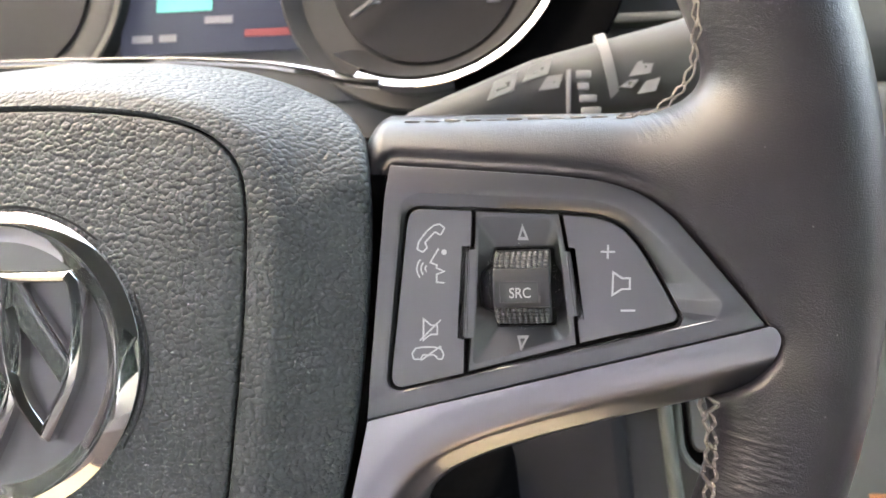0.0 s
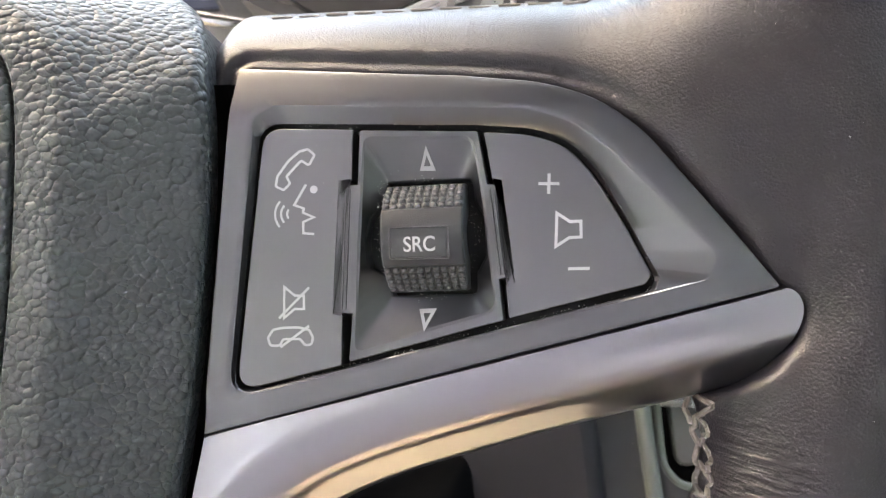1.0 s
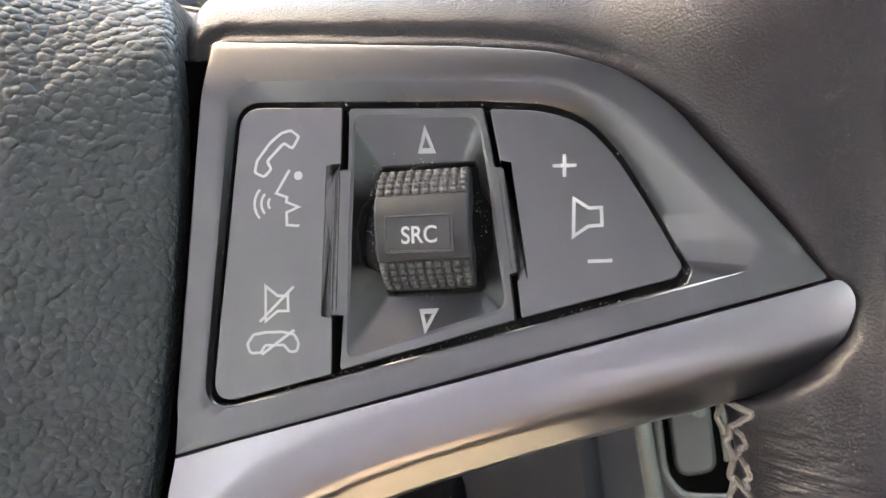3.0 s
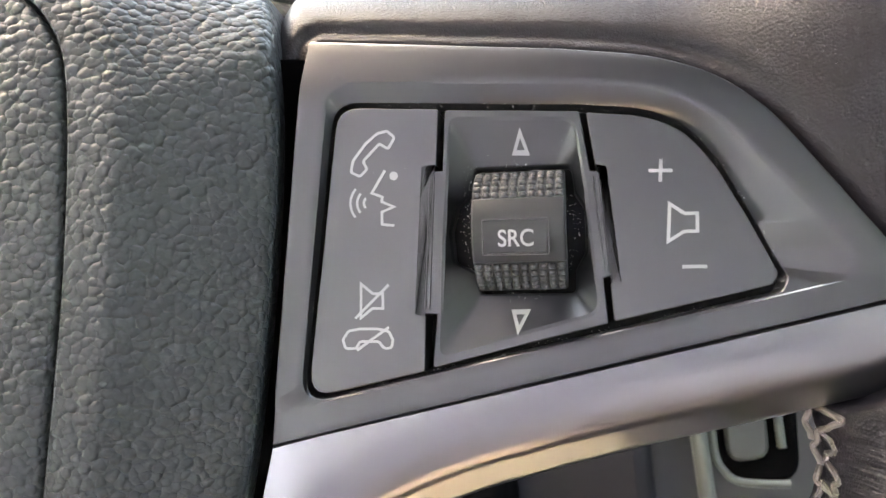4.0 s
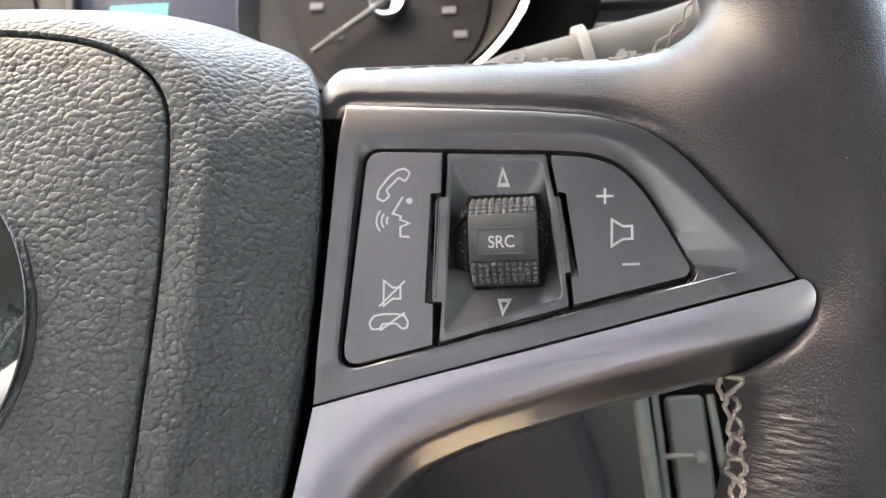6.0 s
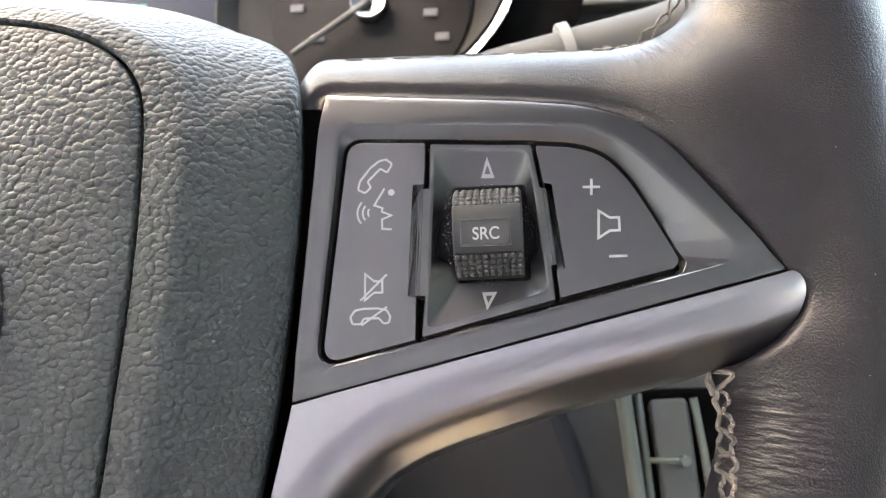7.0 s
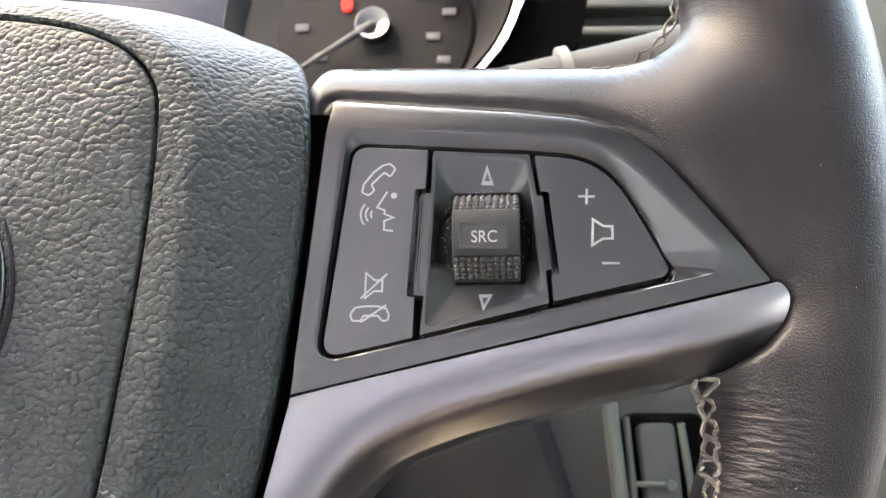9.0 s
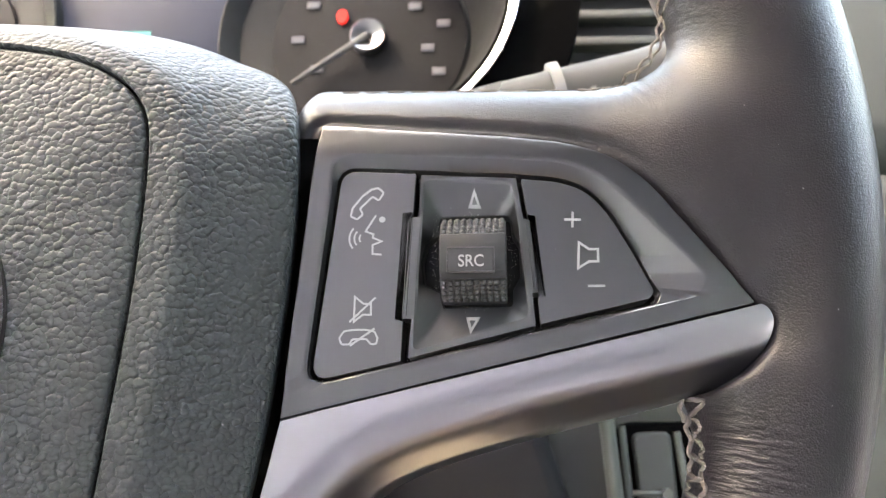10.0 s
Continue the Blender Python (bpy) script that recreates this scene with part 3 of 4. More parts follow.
def shield():
    """A shield's outline in chrome with a slanting bar; its top left corner is the origin."""
    bm = bmesh.new()
    out = [Vector(p) for p in ((0, 0), (12.4, 0.2))] + [Vector(p) for p in smooth_line([(13.6, -1.4), (14.9, -8), (14.2, -18), (10.0, -29.6)], 6)] + [Vector(p) for p in smooth_line([(8.6, -29.4), (3.6, -22.5), (1.0, -13.5), (0.4, -4.5)], 6)]
    inn = offset(out, 2.1)
    levels = [(out, 16.5), (out, 19.6), (offset(out, 0.25), 20.1), (offset(out, 1.05), 20.8), (offset(out, 1.85), 20.1), (inn, 19.6), (inn, 16.5)]
    last = None
    for pts, z in levels:
        now = ring(bm, pts, z)
        if last:
            bridge(bm, last, now)
        last = now
    bmesh.ops.recalc_face_normals(bm, faces=bm.faces)
    bar = slab([Vector(p) for p in ((0.9, -1.0), (3.4, -1.0), (13.2, -15.5), (11.8, -20.5), (1.1, -6.0))], 16.5, 19.3, 0.5)
    me = bpy.data.meshes.new("shield")
    bar.to_mesh(me)
    bar.free()
    bm.from_mesh(me)
    bpy.data.meshes.remove(me)
    for v in bm.verts:
        v.co.x, v.co.y = v.co.x * 1.36, v.co.y * 1.2
    return bm


for dx, dy in ((-27.3, 7.0), (-13.0, 13.3), (1.3, 19.6)):
    bm = shield()
    bmesh.ops.translate(bm, verts=bm.verts, vec=(BADGE_X + dx, BADGE_Y + dy, (dx + 28) * 0.02))
    part("shield", bm, CHROME, badge, "plain chrome shield outline with a slanting bar", 25)


# ---- switch panel on the spoke ----
def tip_fall(x):
    """How far the panel and the trim fall away towards the spoke's tip."""
    return 0.0007 * max(0, x - 28) ** 2


def bezel():
    """The panel's frame: a face that falls away at the top and the tip, a sloping ledge, and the walls of the opening."""
    bm = bmesh.new()
    c = Vector((2.0, 0.0))
    turns = sorted(set([round(math.tau * k / 220 - math.pi, 5) for k in range(220)] + [round(math.atan2(p.y - c.y, p.x - c.x), 5) for e in (BEZEL_EDGE, HOLE_EDGE, LEDGE_EDGE) for p in e]))
    turns = [a for i, a in enumerate(turns) if i == 0 or a - turns[i - 1] > 1e-4]

    def face(x, y):
        low = y + 22.9 - (x + 29) * 0.2563
        return 1.0 - 0.62 / (1 + math.exp(max(-30, min(30, (low - 1.2) * 1.6)))) - 0.36 * math.log1p(math.exp(min(40, (y - 20.8) * 0.9))) / 0.9 - tip_fall(x)

    def hole(x, y):
        low = y + 22.9 - (x + 29) * 0.2563
        q = max(0, min(1, (low - 0.6) / 2.5))
        deep = -0.35 - 0.11 * max(0, min(12, x - 18)) * max(0, min(1, (y + 5) / 4))
        return deep * q + (face(x, y) - 0.18) * (1 - q)

    def edge(poly, shrink, z):
        return ring(bm, [c + Vector((math.cos(a), math.sin(a))) * max(0.1, reach(c, poly, a) - shrink) for a in turns], z)

    def between(q):
        return ring(bm, [c + Vector((math.cos(a), math.sin(a))) * ((reach(c, BEZEL_EDGE, a) - 0.6) * (1 - q) + (reach(c, LEDGE_EDGE, a) + 0.25) * q) for a in turns], face)

    lip = lambda x, y: face(x, y) - 0.35
    rows = [edge(BEZEL_EDGE, -0.0, lambda x, y: face(x, y) - 9), edge(BEZEL_EDGE, 0.0, lip), edge(BEZEL_EDGE, 0.18, lambda x, y: face(x, y) - 0.06), edge(BEZEL_EDGE, 0.6, face), *[between(q) for q in (0.25, 0.5, 0.75)], edge(LEDGE_EDGE, -0.3, face),
            edge(LEDGE_EDGE, 0.1, lambda x, y: face(x, y) - 0.16), edge(HOLE_EDGE, -0.12, hole), edge(HOLE_EDGE, 0.0, lambda x, y: hole(x, y) - 0.15), edge(HOLE_EDGE, 0.0, -6)]
    for a, b in zip(rows, rows[1:]):
        bridge(bm, a, b)
    return bm


panel = part("switch_panel", bezel(), PANEL, wheel, "black satin plastic switch panel frame", 30)
part("panel_floor", slab(offset(HOLE_EDGE, -0.4), -7.0, -5.5, 0.1), GAP, panel)
LEFT = rounded([(-24.6, 18.1, 3.2), (-10.5, 17.5, 0.3), (-10.7, 9.8, 0.15), (-12.6, 9.7, 0.15), (-13.3, -10.1, 0.15), (-11.9, -10.5, 0.15), (-12.0, -17.8, 0.3), (-28.2, -21.9, 2.8)], steps=5)
MIDDLE = rounded([(-9.6, 17.4, 0.4), (8.3, 16.7, 0.4), (9.7, 8.8, 0.15), (10.9, 8.6, 0.15), (12.6, -4.9, 0.15), (11.4, -5.2, 0.15), (12.0, -11.1, 0.4), (-10.9, -17.3, 0.4), (-10.4, -10.2, 0.15), (-12.2, -10.1, 0.15), (-11.6, 9.0, 0.15), (-9.8, 9.1, 0.15)], steps=4)
RIGHT = rounded([(9.2, 16.5, 0.3), (10.4, 9.5, 0.15), (11.7, 9.2, 0.15), (13.6, -5.6, 0.15), (12.3, -6.0, 0.15), (12.8, -10.8, 0.3), (32.0, -6.0, 1.0), (32.9, -4.6, 1.0), (29.2, 2.6, 20), (25.3, 9.4, 20), (21.5, 13.9, 20), (16.5, 15.9, 20)], steps=5)
call_key = part("call_key", slab(LEFT, -5, 0.1, 0.14), KEY, panel, "satin black rocker key with white call symbols", 40)
volume_key = part("volume_key", slab(RIGHT, -5, 0.0, 0.14), KEY, panel, "satin black rocker key with white volume symbols", 40)


def well_key():
    """The middle key: its face falls in four slopes to the opening of the roller."""
    bm = bmesh.new()
    pts = MIDDLE if area2(MIDDLE) > 0 else MIDDLE[::-1]
    c = Vector((0.6, 0.6))
    brim = rounded([(-9.0, 16.5, 1.6), (7.7, 16.0, 2.2), (9.3, 7.0, 0.2), (11.2, -9.9, 2.2), (-10.0, -15.9, 1.0), (-9.8, 0, 0.2)], steps=5)
    mouth = rounded([(-5.7, 9.6, 0.5), (7.2, 9.9, 0.8), (7.7, 6.2, 0.8), (9.0, 4.2, 1), (9.2, -1.6, 1), (7.9, -4.0, 0.8), (7.9, -7.2, 0.8), (-4.8, -7.5, 0.5), (-5.4, -4.6, 0.5), (-8.5, -3.2, 1), (-9.0, 1.0, 1), (-8.3, 4.2, 1), (-6.3, 6.3, 0.5)], steps=4)
    turns = sorted(set([round(math.tau * k / 160 - math.pi, 5) for k in range(160)] + [round(math.atan2(p.y - c.y, p.x - c.x), 5) for e in (pts, brim, mouth) for p in e]))
    turns = [a for i, a in enumerate(turns) if i == 0 or a - turns[i - 1] > 1e-4]
    polar = lambda poly, shrink: [c + Vector((math.cos(a), math.sin(a))) * (reach(c, poly, a) - shrink) for a in turns]
    # the flat margin with its two wings, between the key's outline and the brim of the well
    walls = [ring(bm, pts, -5), ring(bm, pts, -0.12), ring(bm, offset(pts, 0.1), 0.0)]
    bridge(bm, walls[0], walls[1])
    bridge(bm, walls[1], walls[2])
    rows = [ring(bm, polar(brim, 0), 0.0), ring(bm, polar(brim, 0.5), -0.12), ring(bm, polar(mouth, -0.35), -2.6), ring(bm, polar(mouth, -0.1), -2.9), ring(bm, polar(mouth, 0), -3.2), ring(bm, polar(mouth, 0), -8)]
    rims = [bm.edges.get((v[k - 1], v[k])) or bm.edges.new((v[k - 1], v[k])) for v in (walls[2], rows[0]) for k in range(len(v))]
    bmesh.ops.triangle_fill(bm, use_beauty=True, use_dissolve=False, edges=rims, normal=(0, 0, 1))
    for a, b in zip(rows, rows[1:]):
        bridge(bm, a, b)
    bmesh.ops.recalc_face_normals(bm, faces=bm.faces)
    return bm


seek_key = part("seek_key", well_key(), WELL, panel, "dusty black key with sloped sides round a roller", 9)
part("well_floor", slab(rounded([(-9.5, 10.5), (9.5, 10.5), (9.5, -8), (-9.5, -8)]), -8.5, -7.8, 0.1), GAP, seek_key)

for ax, ay, bx, by in ((-11.25, 8.5, -11.75, -9.6), (10.35, 8.0, 11.85, -4.5)):
    for shift in (-0.28, 0.28):
        part("wing_rib", tube([(ax + shift, ay, 0.03), (bx + shift, by, 0.03)], 0.13, 8), KEY, seek_key)

# the roller, a drum across the middle key
ROLL = Matrix.Rotation(radians(1.8), 4, "Z")
DRUM_Y, DRUM_Z, DRUM_R = 1.2, -3.9, 8.1


def on_drum(x, angle, lift=0.0):
    r = DRUM_R + lift
    return ROLL @ Vector((x, DRUM_Y + r * math.sin(angle), DRUM_Z + r * math.cos(angle)))


def drum():
    bm = bmesh.new()
    rows = []
    for i in range(49):
        a = radians(-85 + 170 * i / 48)
        raised = -33 < math.degrees(a) < 25
        r = 0.45 if raised else 0.0
        rows.append([bm.verts.new(on_drum(x, a, r - d)) for x, d in ((-5.3, 5), (-5.3, 0.35), (-5.05, 0.08), (-4.7, 0), (6.1, 0), (6.45, 0.08), (6.7, 0.35), (6.7, 5))])
    for a, b in zip(rows, rows[1:]):
        bridge(bm, b, a, closed=False)
    return bm


roller = part("roller", drum(), RUBBER, seek_key, "dusty black rubber roller with knurled bands", 25)
bm = bmesh.new()
for row in range(10):
    angle = radians(30.5 + 7.6 * row) if row < 5 else radians(-38.5 - 7.6 * (row - 5))
    for k in range(10):
        x = -4.6 + 10.6 * k / 9
        rows = [[on_drum(x + sx * w, angle + sa * radians(w / 0.155), lift) for sx, sa in ((-1, -0.6), (-0.6, -1), (0.6, -1), (1, -0.6), (1, 0.6), (0.6, 1), (-0.6, 1), (-1, 0.6))] for w, lift in ((0.48, -0.05), (0.43, 0.25), (0.22, 0.42))]
        rows = [[bm.verts.new(p) for p in r] for r in rows]
        bridge(bm, rows[0], rows[1])
        bridge(bm, rows[1], rows[2])
        bm.faces.new(rows[2])
part("knurling", bm, STUD, roller, "knurled studs, coloured paler for the sky they reflect", 50)
# sunken label field and the letters on it
plate = slab(rounded([(-3.75, 1.95, 0.2), (4.3, 2.1, 0.2), (4.4, -2.15, 0.2), (-3.65, -2.3, 0.2)], 0.2, 3), 4.2, 4.66, 0.05)
label_plate = part("label_plate", plate, RUBBER, roller, "smooth black label field")
bm = bmesh.new()
stroke(bm, rounded([(-3.95, 2.1, 0.3), (4.5, 2.25, 0.3), (4.6, -2.3, 0.3), (-3.85, -2.45, 0.3)], 0.3, 3), 0.15, 4.72, 0.5, True)
part("label_border", bm, STUD, label_plate, "thin raised border line")


def letters(text, width, height, x, y, z, turn, material, parent):
    """Printed letters in the built-in font, fitted to a width and a height, in millimetres."""
    curve = bpy.data.curves.new("text", "FONT")
    curve.body, curve.align_x, curve.align_y, curve.extrude, curve.offset = text, "CENTER", "CENTER", 0.01, 0.010
    holder = new("text", curve)
    bpy.context.view_layer.update()
    me = bpy.data.meshes.new_from_object(holder.evaluated_get(bpy.context.evaluated_depsgraph_get()))
    bpy.data.objects.remove(holder)
    bpy.data.curves.remove(curve)
    co = np.array([v.co[:] for v in me.vertices])
    mid, size = (co.max(0) + co.min(0)) / 2, co.max(0) - co.min(0)
    bm = bmesh.new()
    bm.from_mesh(me)
    bpy.data.meshes.remove(me)
    c, s = math.cos(radians(turn)), math.sin(radians(turn))
    for v in bm.verts:
        u, w = (v.co.x - mid[0]) / size[0] * width, (v.co.y - mid[1]) / size[1] * height
        v.co = (x + u * c - w * s, y + u * s + w * c, z + (v.co.z - mid[2]) * 2)
    return part("lettering", bm, material, parent, "white printed letters")


letters("SRC", 4.5, 2.2, 0.42, -0.3, 4.71, 1.6, PRINT, label_plate)


# printed symbols
def symbol(name, parent, draw, label):
    bm = bmesh.new()
    draw(bm)
    return part(name, bm, PRINT, parent, label)


def phone(bm):
    stroke(bm, rounded([(-17.6, 14.7), (-16.5, 13.8), (-17.4, 12.2), (-18.6, 13.0), (-20.9, 10.6), (-20.3, 9.5), (-21.3, 8.5), (-22.6, 9.1), (-22.3, 10.7), (-20.5, 13.1), (-18.9, 14.4)], 0.38, 4), 0.36, 0.16, closed=True)


def voice(bm):
    stroke(bm, [(-17.8, 9.3), (-19.6, 6.2), (-18.1, 5.65), (-18.2, 5.0), (-16.5, 4.3), (-18.15, 3.6), (-18.1, 1.9), (-16.4, 1.75)], 0.35, 0.16)
    bm.faces.new(ring(bm, arc(-16.55, 8.5, 0.6, 0, 345, 23), 0.16))
    for cx, r in ((-19.7, 1.0), (-19.7, 1.95), (-19.7, 2.9)):
        stroke(bm, arc(cx, 4.85, r, 138, 222), 0.32, 0.16)


def mute(bm):
    stroke(bm, [(-20.95, -6.2), (-19.3, -7.5), (-17.9, -7.5), (-17.85, -9.5), (-19.3, -9.5), (-20.9, -10.8)], 0.35, 0.16, closed=True)
    stroke(bm, [(-21.7, -10.9), (-17.1, -6.3)], 0.35, 0.20)


def hang_up(bm):
    stroke(bm, rounded([(-23.4, -13.8), (-22.6, -12.6), (-21.0, -12.3), (-18.6, -12.25), (-17.0, -12.6), (-16.4, -13.7), (-16.6, -14.8), (-17.6, -14.85), (-18.4, -13.95), (-21.0, -14.0), (-21.5, -14.95), (-23.0, -15.0)], 0.5, 4), 0.35, 0.16, closed=True)
    stroke(bm, [(-21.4, -15.2), (-17.0, -12.0)], 0.35, 0.20)


def louder(bm):
    stroke(bm, [(17.15, 8.65), (20.15, 8.6)], 0.44, 0.06)
    stroke(bm, [(18.7, 10.1), (18.6, 7.15)], 0.44, 0.064)


def speaker(bm):
    stroke(bm, [(19.75, 4.3), (21.6, 3.05), (23.15, 3.1), (23.15, 0.8), (21.5, 0.75), (19.55, -0.5)], 0.42, 0.06, closed=True)


def quieter(bm):
    stroke(bm, [(21.25, -3.75), (24.3, -3.7)], 0.44, 0.06)


def slope_z(y):
    return -0.12 - 2.5 * min(1, max(0, ((15.6 - y) / 5.6 if y > 0 else (y + 12.7) / 5.0)))


def triangle(pts):
    def draw(bm):
        inner = [Vector(p) for p in pts]
        c = sum(inner, Vector((0, 0))) / 3
        a = ring(bm, inner, lambda x, y: slope_z(y) + 0.2)
        b = ring(bm, [c + (p - c) * 0.44 for p in inner], lambda x, y: slope_z(y) + 0.2)
        bridge(bm, a, b)
        bmesh.ops.recalc_face_normals(bm, faces=bm.faces)
        bmesh.ops.solidify(bm, geom=bm.faces[:], thickness=0.06)
    return draw


symbol("phone_symbol", call_key, phone, "white outlined handset symbol")
symbol("voice_symbol", call_key, voice, "white zigzag line, dot and arcs")
symbol("mute_symbol", call_key, mute, "white struck-out loudspeaker symbol")
symbol("hang_up_symbol", call_key, hang_up, "white struck-out handset symbol")
symbol("plus_symbol", volume_key, louder, "white plus sign")
symbol("speaker_symbol", volume_key, speaker, "white outlined loudspeaker symbol")
symbol("minus_symbol", volume_key, quieter, "white minus sign")
symbol("up_symbol", seek_key, triangle([(0.5, 14.8), (-0.65, 11.3), (1.8, 11.25)]), "white outlined triangle")
symbol("down_symbol", seek_key, triangle([(-0.6, -9.5), (2.0, -9.4), (0.35, -12.8)]), "white outlined triangle")


# ---- silver trim under the panel, which turns down beside the hub ----
def spoke_trim():
    """A rounded bar under the panel: flat along its upper edge, rolling over to a deep underside along the arch."""
    tops = [(51.0, -6.6), (50.9, -6.62), (50.6, -6.7), (50.1, -6.83), (49.0, -7.12), (46.5, -7.77), (43.8, -8.47), (38.0, -9.98), (28.0, -12.58), (16.0, -15.7), (-2.0, -20.37), (-16.0, -24.0), (-26.0, -26.6), (-33.2, -28.6), (-35.0, -38.0), (-36.6, -46.0), (-40.5, -70.0), (-46.0, -95.0)]
    arch = [(51.6, -6.7), (52.6, -7.5), (53.3, -9.2), (53.0, -11.6), (51.6, -14.6), (48.4, -18.3), (44.0, -21.3), (36.9, -23.6), (27.0, -26.2), (16.0, -29.2), (-2.0, -34.8), (-11.5, -38.6), (-17.5, -42.2), (-22.4, -47.6), (-25.0, -54.0), (-27.0, -61.0), (-32.0, -81.0), (-40.0, -100.0)]
    steps = 10
    upper = [Vector(tops[i]).lerp(Vector(tops[i + 1]), k / steps) for i in range(len(tops) - 1) for k in range(steps)] + [Vector(tops[-1])]
    lower = smooth_line(arch, steps)
    # the underside's own line, which runs on behind the leather past the seam
    under = [Vector((66.0, -15.8))] + [p for p in lower if p.x < 38]
    bm, rows = bmesh.new(), []

    def away(p):
        best = 1e9
        for a, b in zip(under, under[1:]):
            e = b - a
            t = max(0.0, min(1.0, (p - a).dot(e) / e.length_squared))
            best = min(best, (p - a - e * t).length)
        return best

    # how steeply the section falls, from the flat upper edge over the turn to a slanting lower face and round its foot
    fall, total = [], 0.0
    for k in range(201):
        q = k / 200
        turn = max(0.0, min(1.0, (q - 0.50) / 0.22))
        foot_turn = max(0.0, (q - 0.90) / 0.10)
        total += (0.04 + 0.75 * min(q, 0.55) + 1.0 * turn * turn * (3 - 2 * turn) + 9.0 * foot_turn ** 2) / 200
        fall.append(total)

    def level(p):
        h = max(0.0, 1 - away(p) / 13.2) * 200
        k = min(199, int(h))
        return 0.22 - tip_fall(p.x) - 13.2 * (fall[k] + (fall[k + 1] - fall[k]) * (h - k))

    for top, foot in zip(upper, lower):
        zt = level(top)
        row = [bm.verts.new((top.x, top.y, zt - 6)), bm.verts.new((top.x, top.y, zt - 0.35))]
        for k in range(29):
            a = math.pi / 2 * k / 28
            p = top.lerp(foot, 0.012 + 0.988 * math.sin(a))
            row.append(bm.verts.new((p.x, p.y, level(p))))
        end = row[-1].co.copy()
        row.append(bm.verts.new((foot.x, foot.y, end.z - 4.0)))
        row.append(bm.verts.new((foot.x, foot.y, -26.0)))
        rows.append(row)
    for a, b in zip(rows, rows[1:]):
        bridge(bm, a, b, closed=False)
    bmesh.ops.recalc_face_normals(bm, faces=bm.faces)
    return bm


part("spoke_trim", spoke_trim(), SATIN, wheel, "brushed satin silver trim that turns down in an arch", 50)


# ---- seams ----
def front_of(x, y):
    """The height of the leather's front at a place."""
    z = np.linspace(8, -28, 361)
    d = leather(np.full_like(z, x), np.full_like(z, y), z)
    inside = np.nonzero(d < 0)[0]
    return float(z[inside[0]]) if len(inside) else -12.0


def seam(path, pitch, width, thick, rng):
    """Links of doubled thread along a seam, each one a thing that can be picked out."""
    line = [Vector(p) for p in smooth_line(path, 24)]
    gone, at, spots = 0.0, 0, []
    for a, b in zip(line, line[1:]):
        gone += (b - a).length
        if gone >= pitch:
            gone = 0.0
            spots.append((b, (b - a).normalized()))
    for k, (p, ahead) in enumerate(spots):
        side = Vector((-ahead.y, ahead.x))
        w, lean = width * (1.7 if k == 0 else rng.uniform(0.7, 1.15)), rng.uniform(-0.3, 0.3)
        corners = [(-0.62, lean * 0.6), (-0.30, -0.26), (0.05 + lean * 0.5, -0.5), (0.36, -0.3), (0.62, rng.uniform(-0.3, 0.3)), (0.3, 0.25), (-0.05 + lean * 0.4, 0.5), (-0.36, 0.3)]
        loop = []
        for u, v in smooth_line([(c[0] + rng.uniform(-0.06, 0.06), c[1] + rng.uniform(-0.08, 0.08)) for c in corners], 4, True):
            q = p + ahead * u * pitch + side * v * w
            loop.append((q.x, q.y, front_of(q.x, q.y) + thick * (0.5 + 0.55 * math.sin(9 * u + lean * 9))))
        part("stitch", tube(loop, thick, 7, True), THREAD, wheel, "taupe doubled thread stitch")


rng = random.Random(4)
seam([(39.6, -20.6), (40.4, -26.0), (41.0, -31.0), (40.6, -36.0), (39.8, -41.5), (38.4, -49.0), (36.2, -60.0), (32.6, -72.0)], 3.5, 1.9, 0.46, rng)
seam([(38.6, 80.0), (37.8, 66.0), (38.4, 58.0), (37.4, 50.0), (33.0, 44.0), (27.5, 41.6), (21.0, 40.4)], 4.2, 1.5, 0.30, rng)
for k in range(10):
    x = 19.0 - 4.9 * k
    line = [(x - u, 40.6 + 0.1 * math.sin(k * 2.1) + 0.12 * u / 3.6, front_of(x - u, 40.6) + 0.02 + 0.14 * math.sin(math.pi * u / 3.6)) for u in (0, 0.9, 1.8, 2.7, 3.6)]
    part("stitch", tube(line, 0.2, 7), THREAD, wheel, "taupe thread stitch")


# ---- dust and lint caught in the gaps ----
def specks(name, spots, parent):
    verts, faces = [], []
    for x, y, z, size in spots:
        k = len(verts)
        for _ in range(4):
            verts.append((x + rng.uniform(-1, 1) * size, y + rng.uniform(-1, 1) * size, z + rng.uniform(0, 1.2) * size))
        faces += [(k, k + 1, k + 2), (k, k + 2, k + 3), (k, k + 3, k + 1), (k + 1, k + 3, k + 2)]
    ob = raw_part(name, verts, faces, DUST, parent, "pale dust and lint specks", False)
    return tagged(ob, kind="stuff")


spots = []
edge = []
for a, b in zip(HOLE_EDGE, HOLE_EDGE[1:] + HOLE_EDGE[:1]):
    steps = max(1, int((b - a).length / 0.5))
    edge += [a.lerp(b, k / steps) for k in range(steps)]
for _ in range(420):
    i = rng.randrange(len(edge))
    p = edge[i].lerp(edge[(i + 1) % len(edge)], rng.random())
    if p.x < -20 and rng.random() < 0.7:
        continue
    q = p + (Vector((2, 0)) - p).normalized() * rng.uniform(-0.1, 0.75)
    spots.append((q.x, q.y, rng.uniform(-0.9, 0.02), rng.uniform(0.06, 0.155)))
for _ in range(300):
    a = rng.uniform(0, math.tau)
    q = Vector((0.5 + (7.4 + rng.gauss(0, 0.5)) * math.cos(a), 1.0 + (8.7 + rng.gauss(0, 0.4)) * math.sin(a)))
    spots.append((q.x, q.y, rng.uniform(-2.7, -1.7), rng.uniform(0.06, 0.155)))
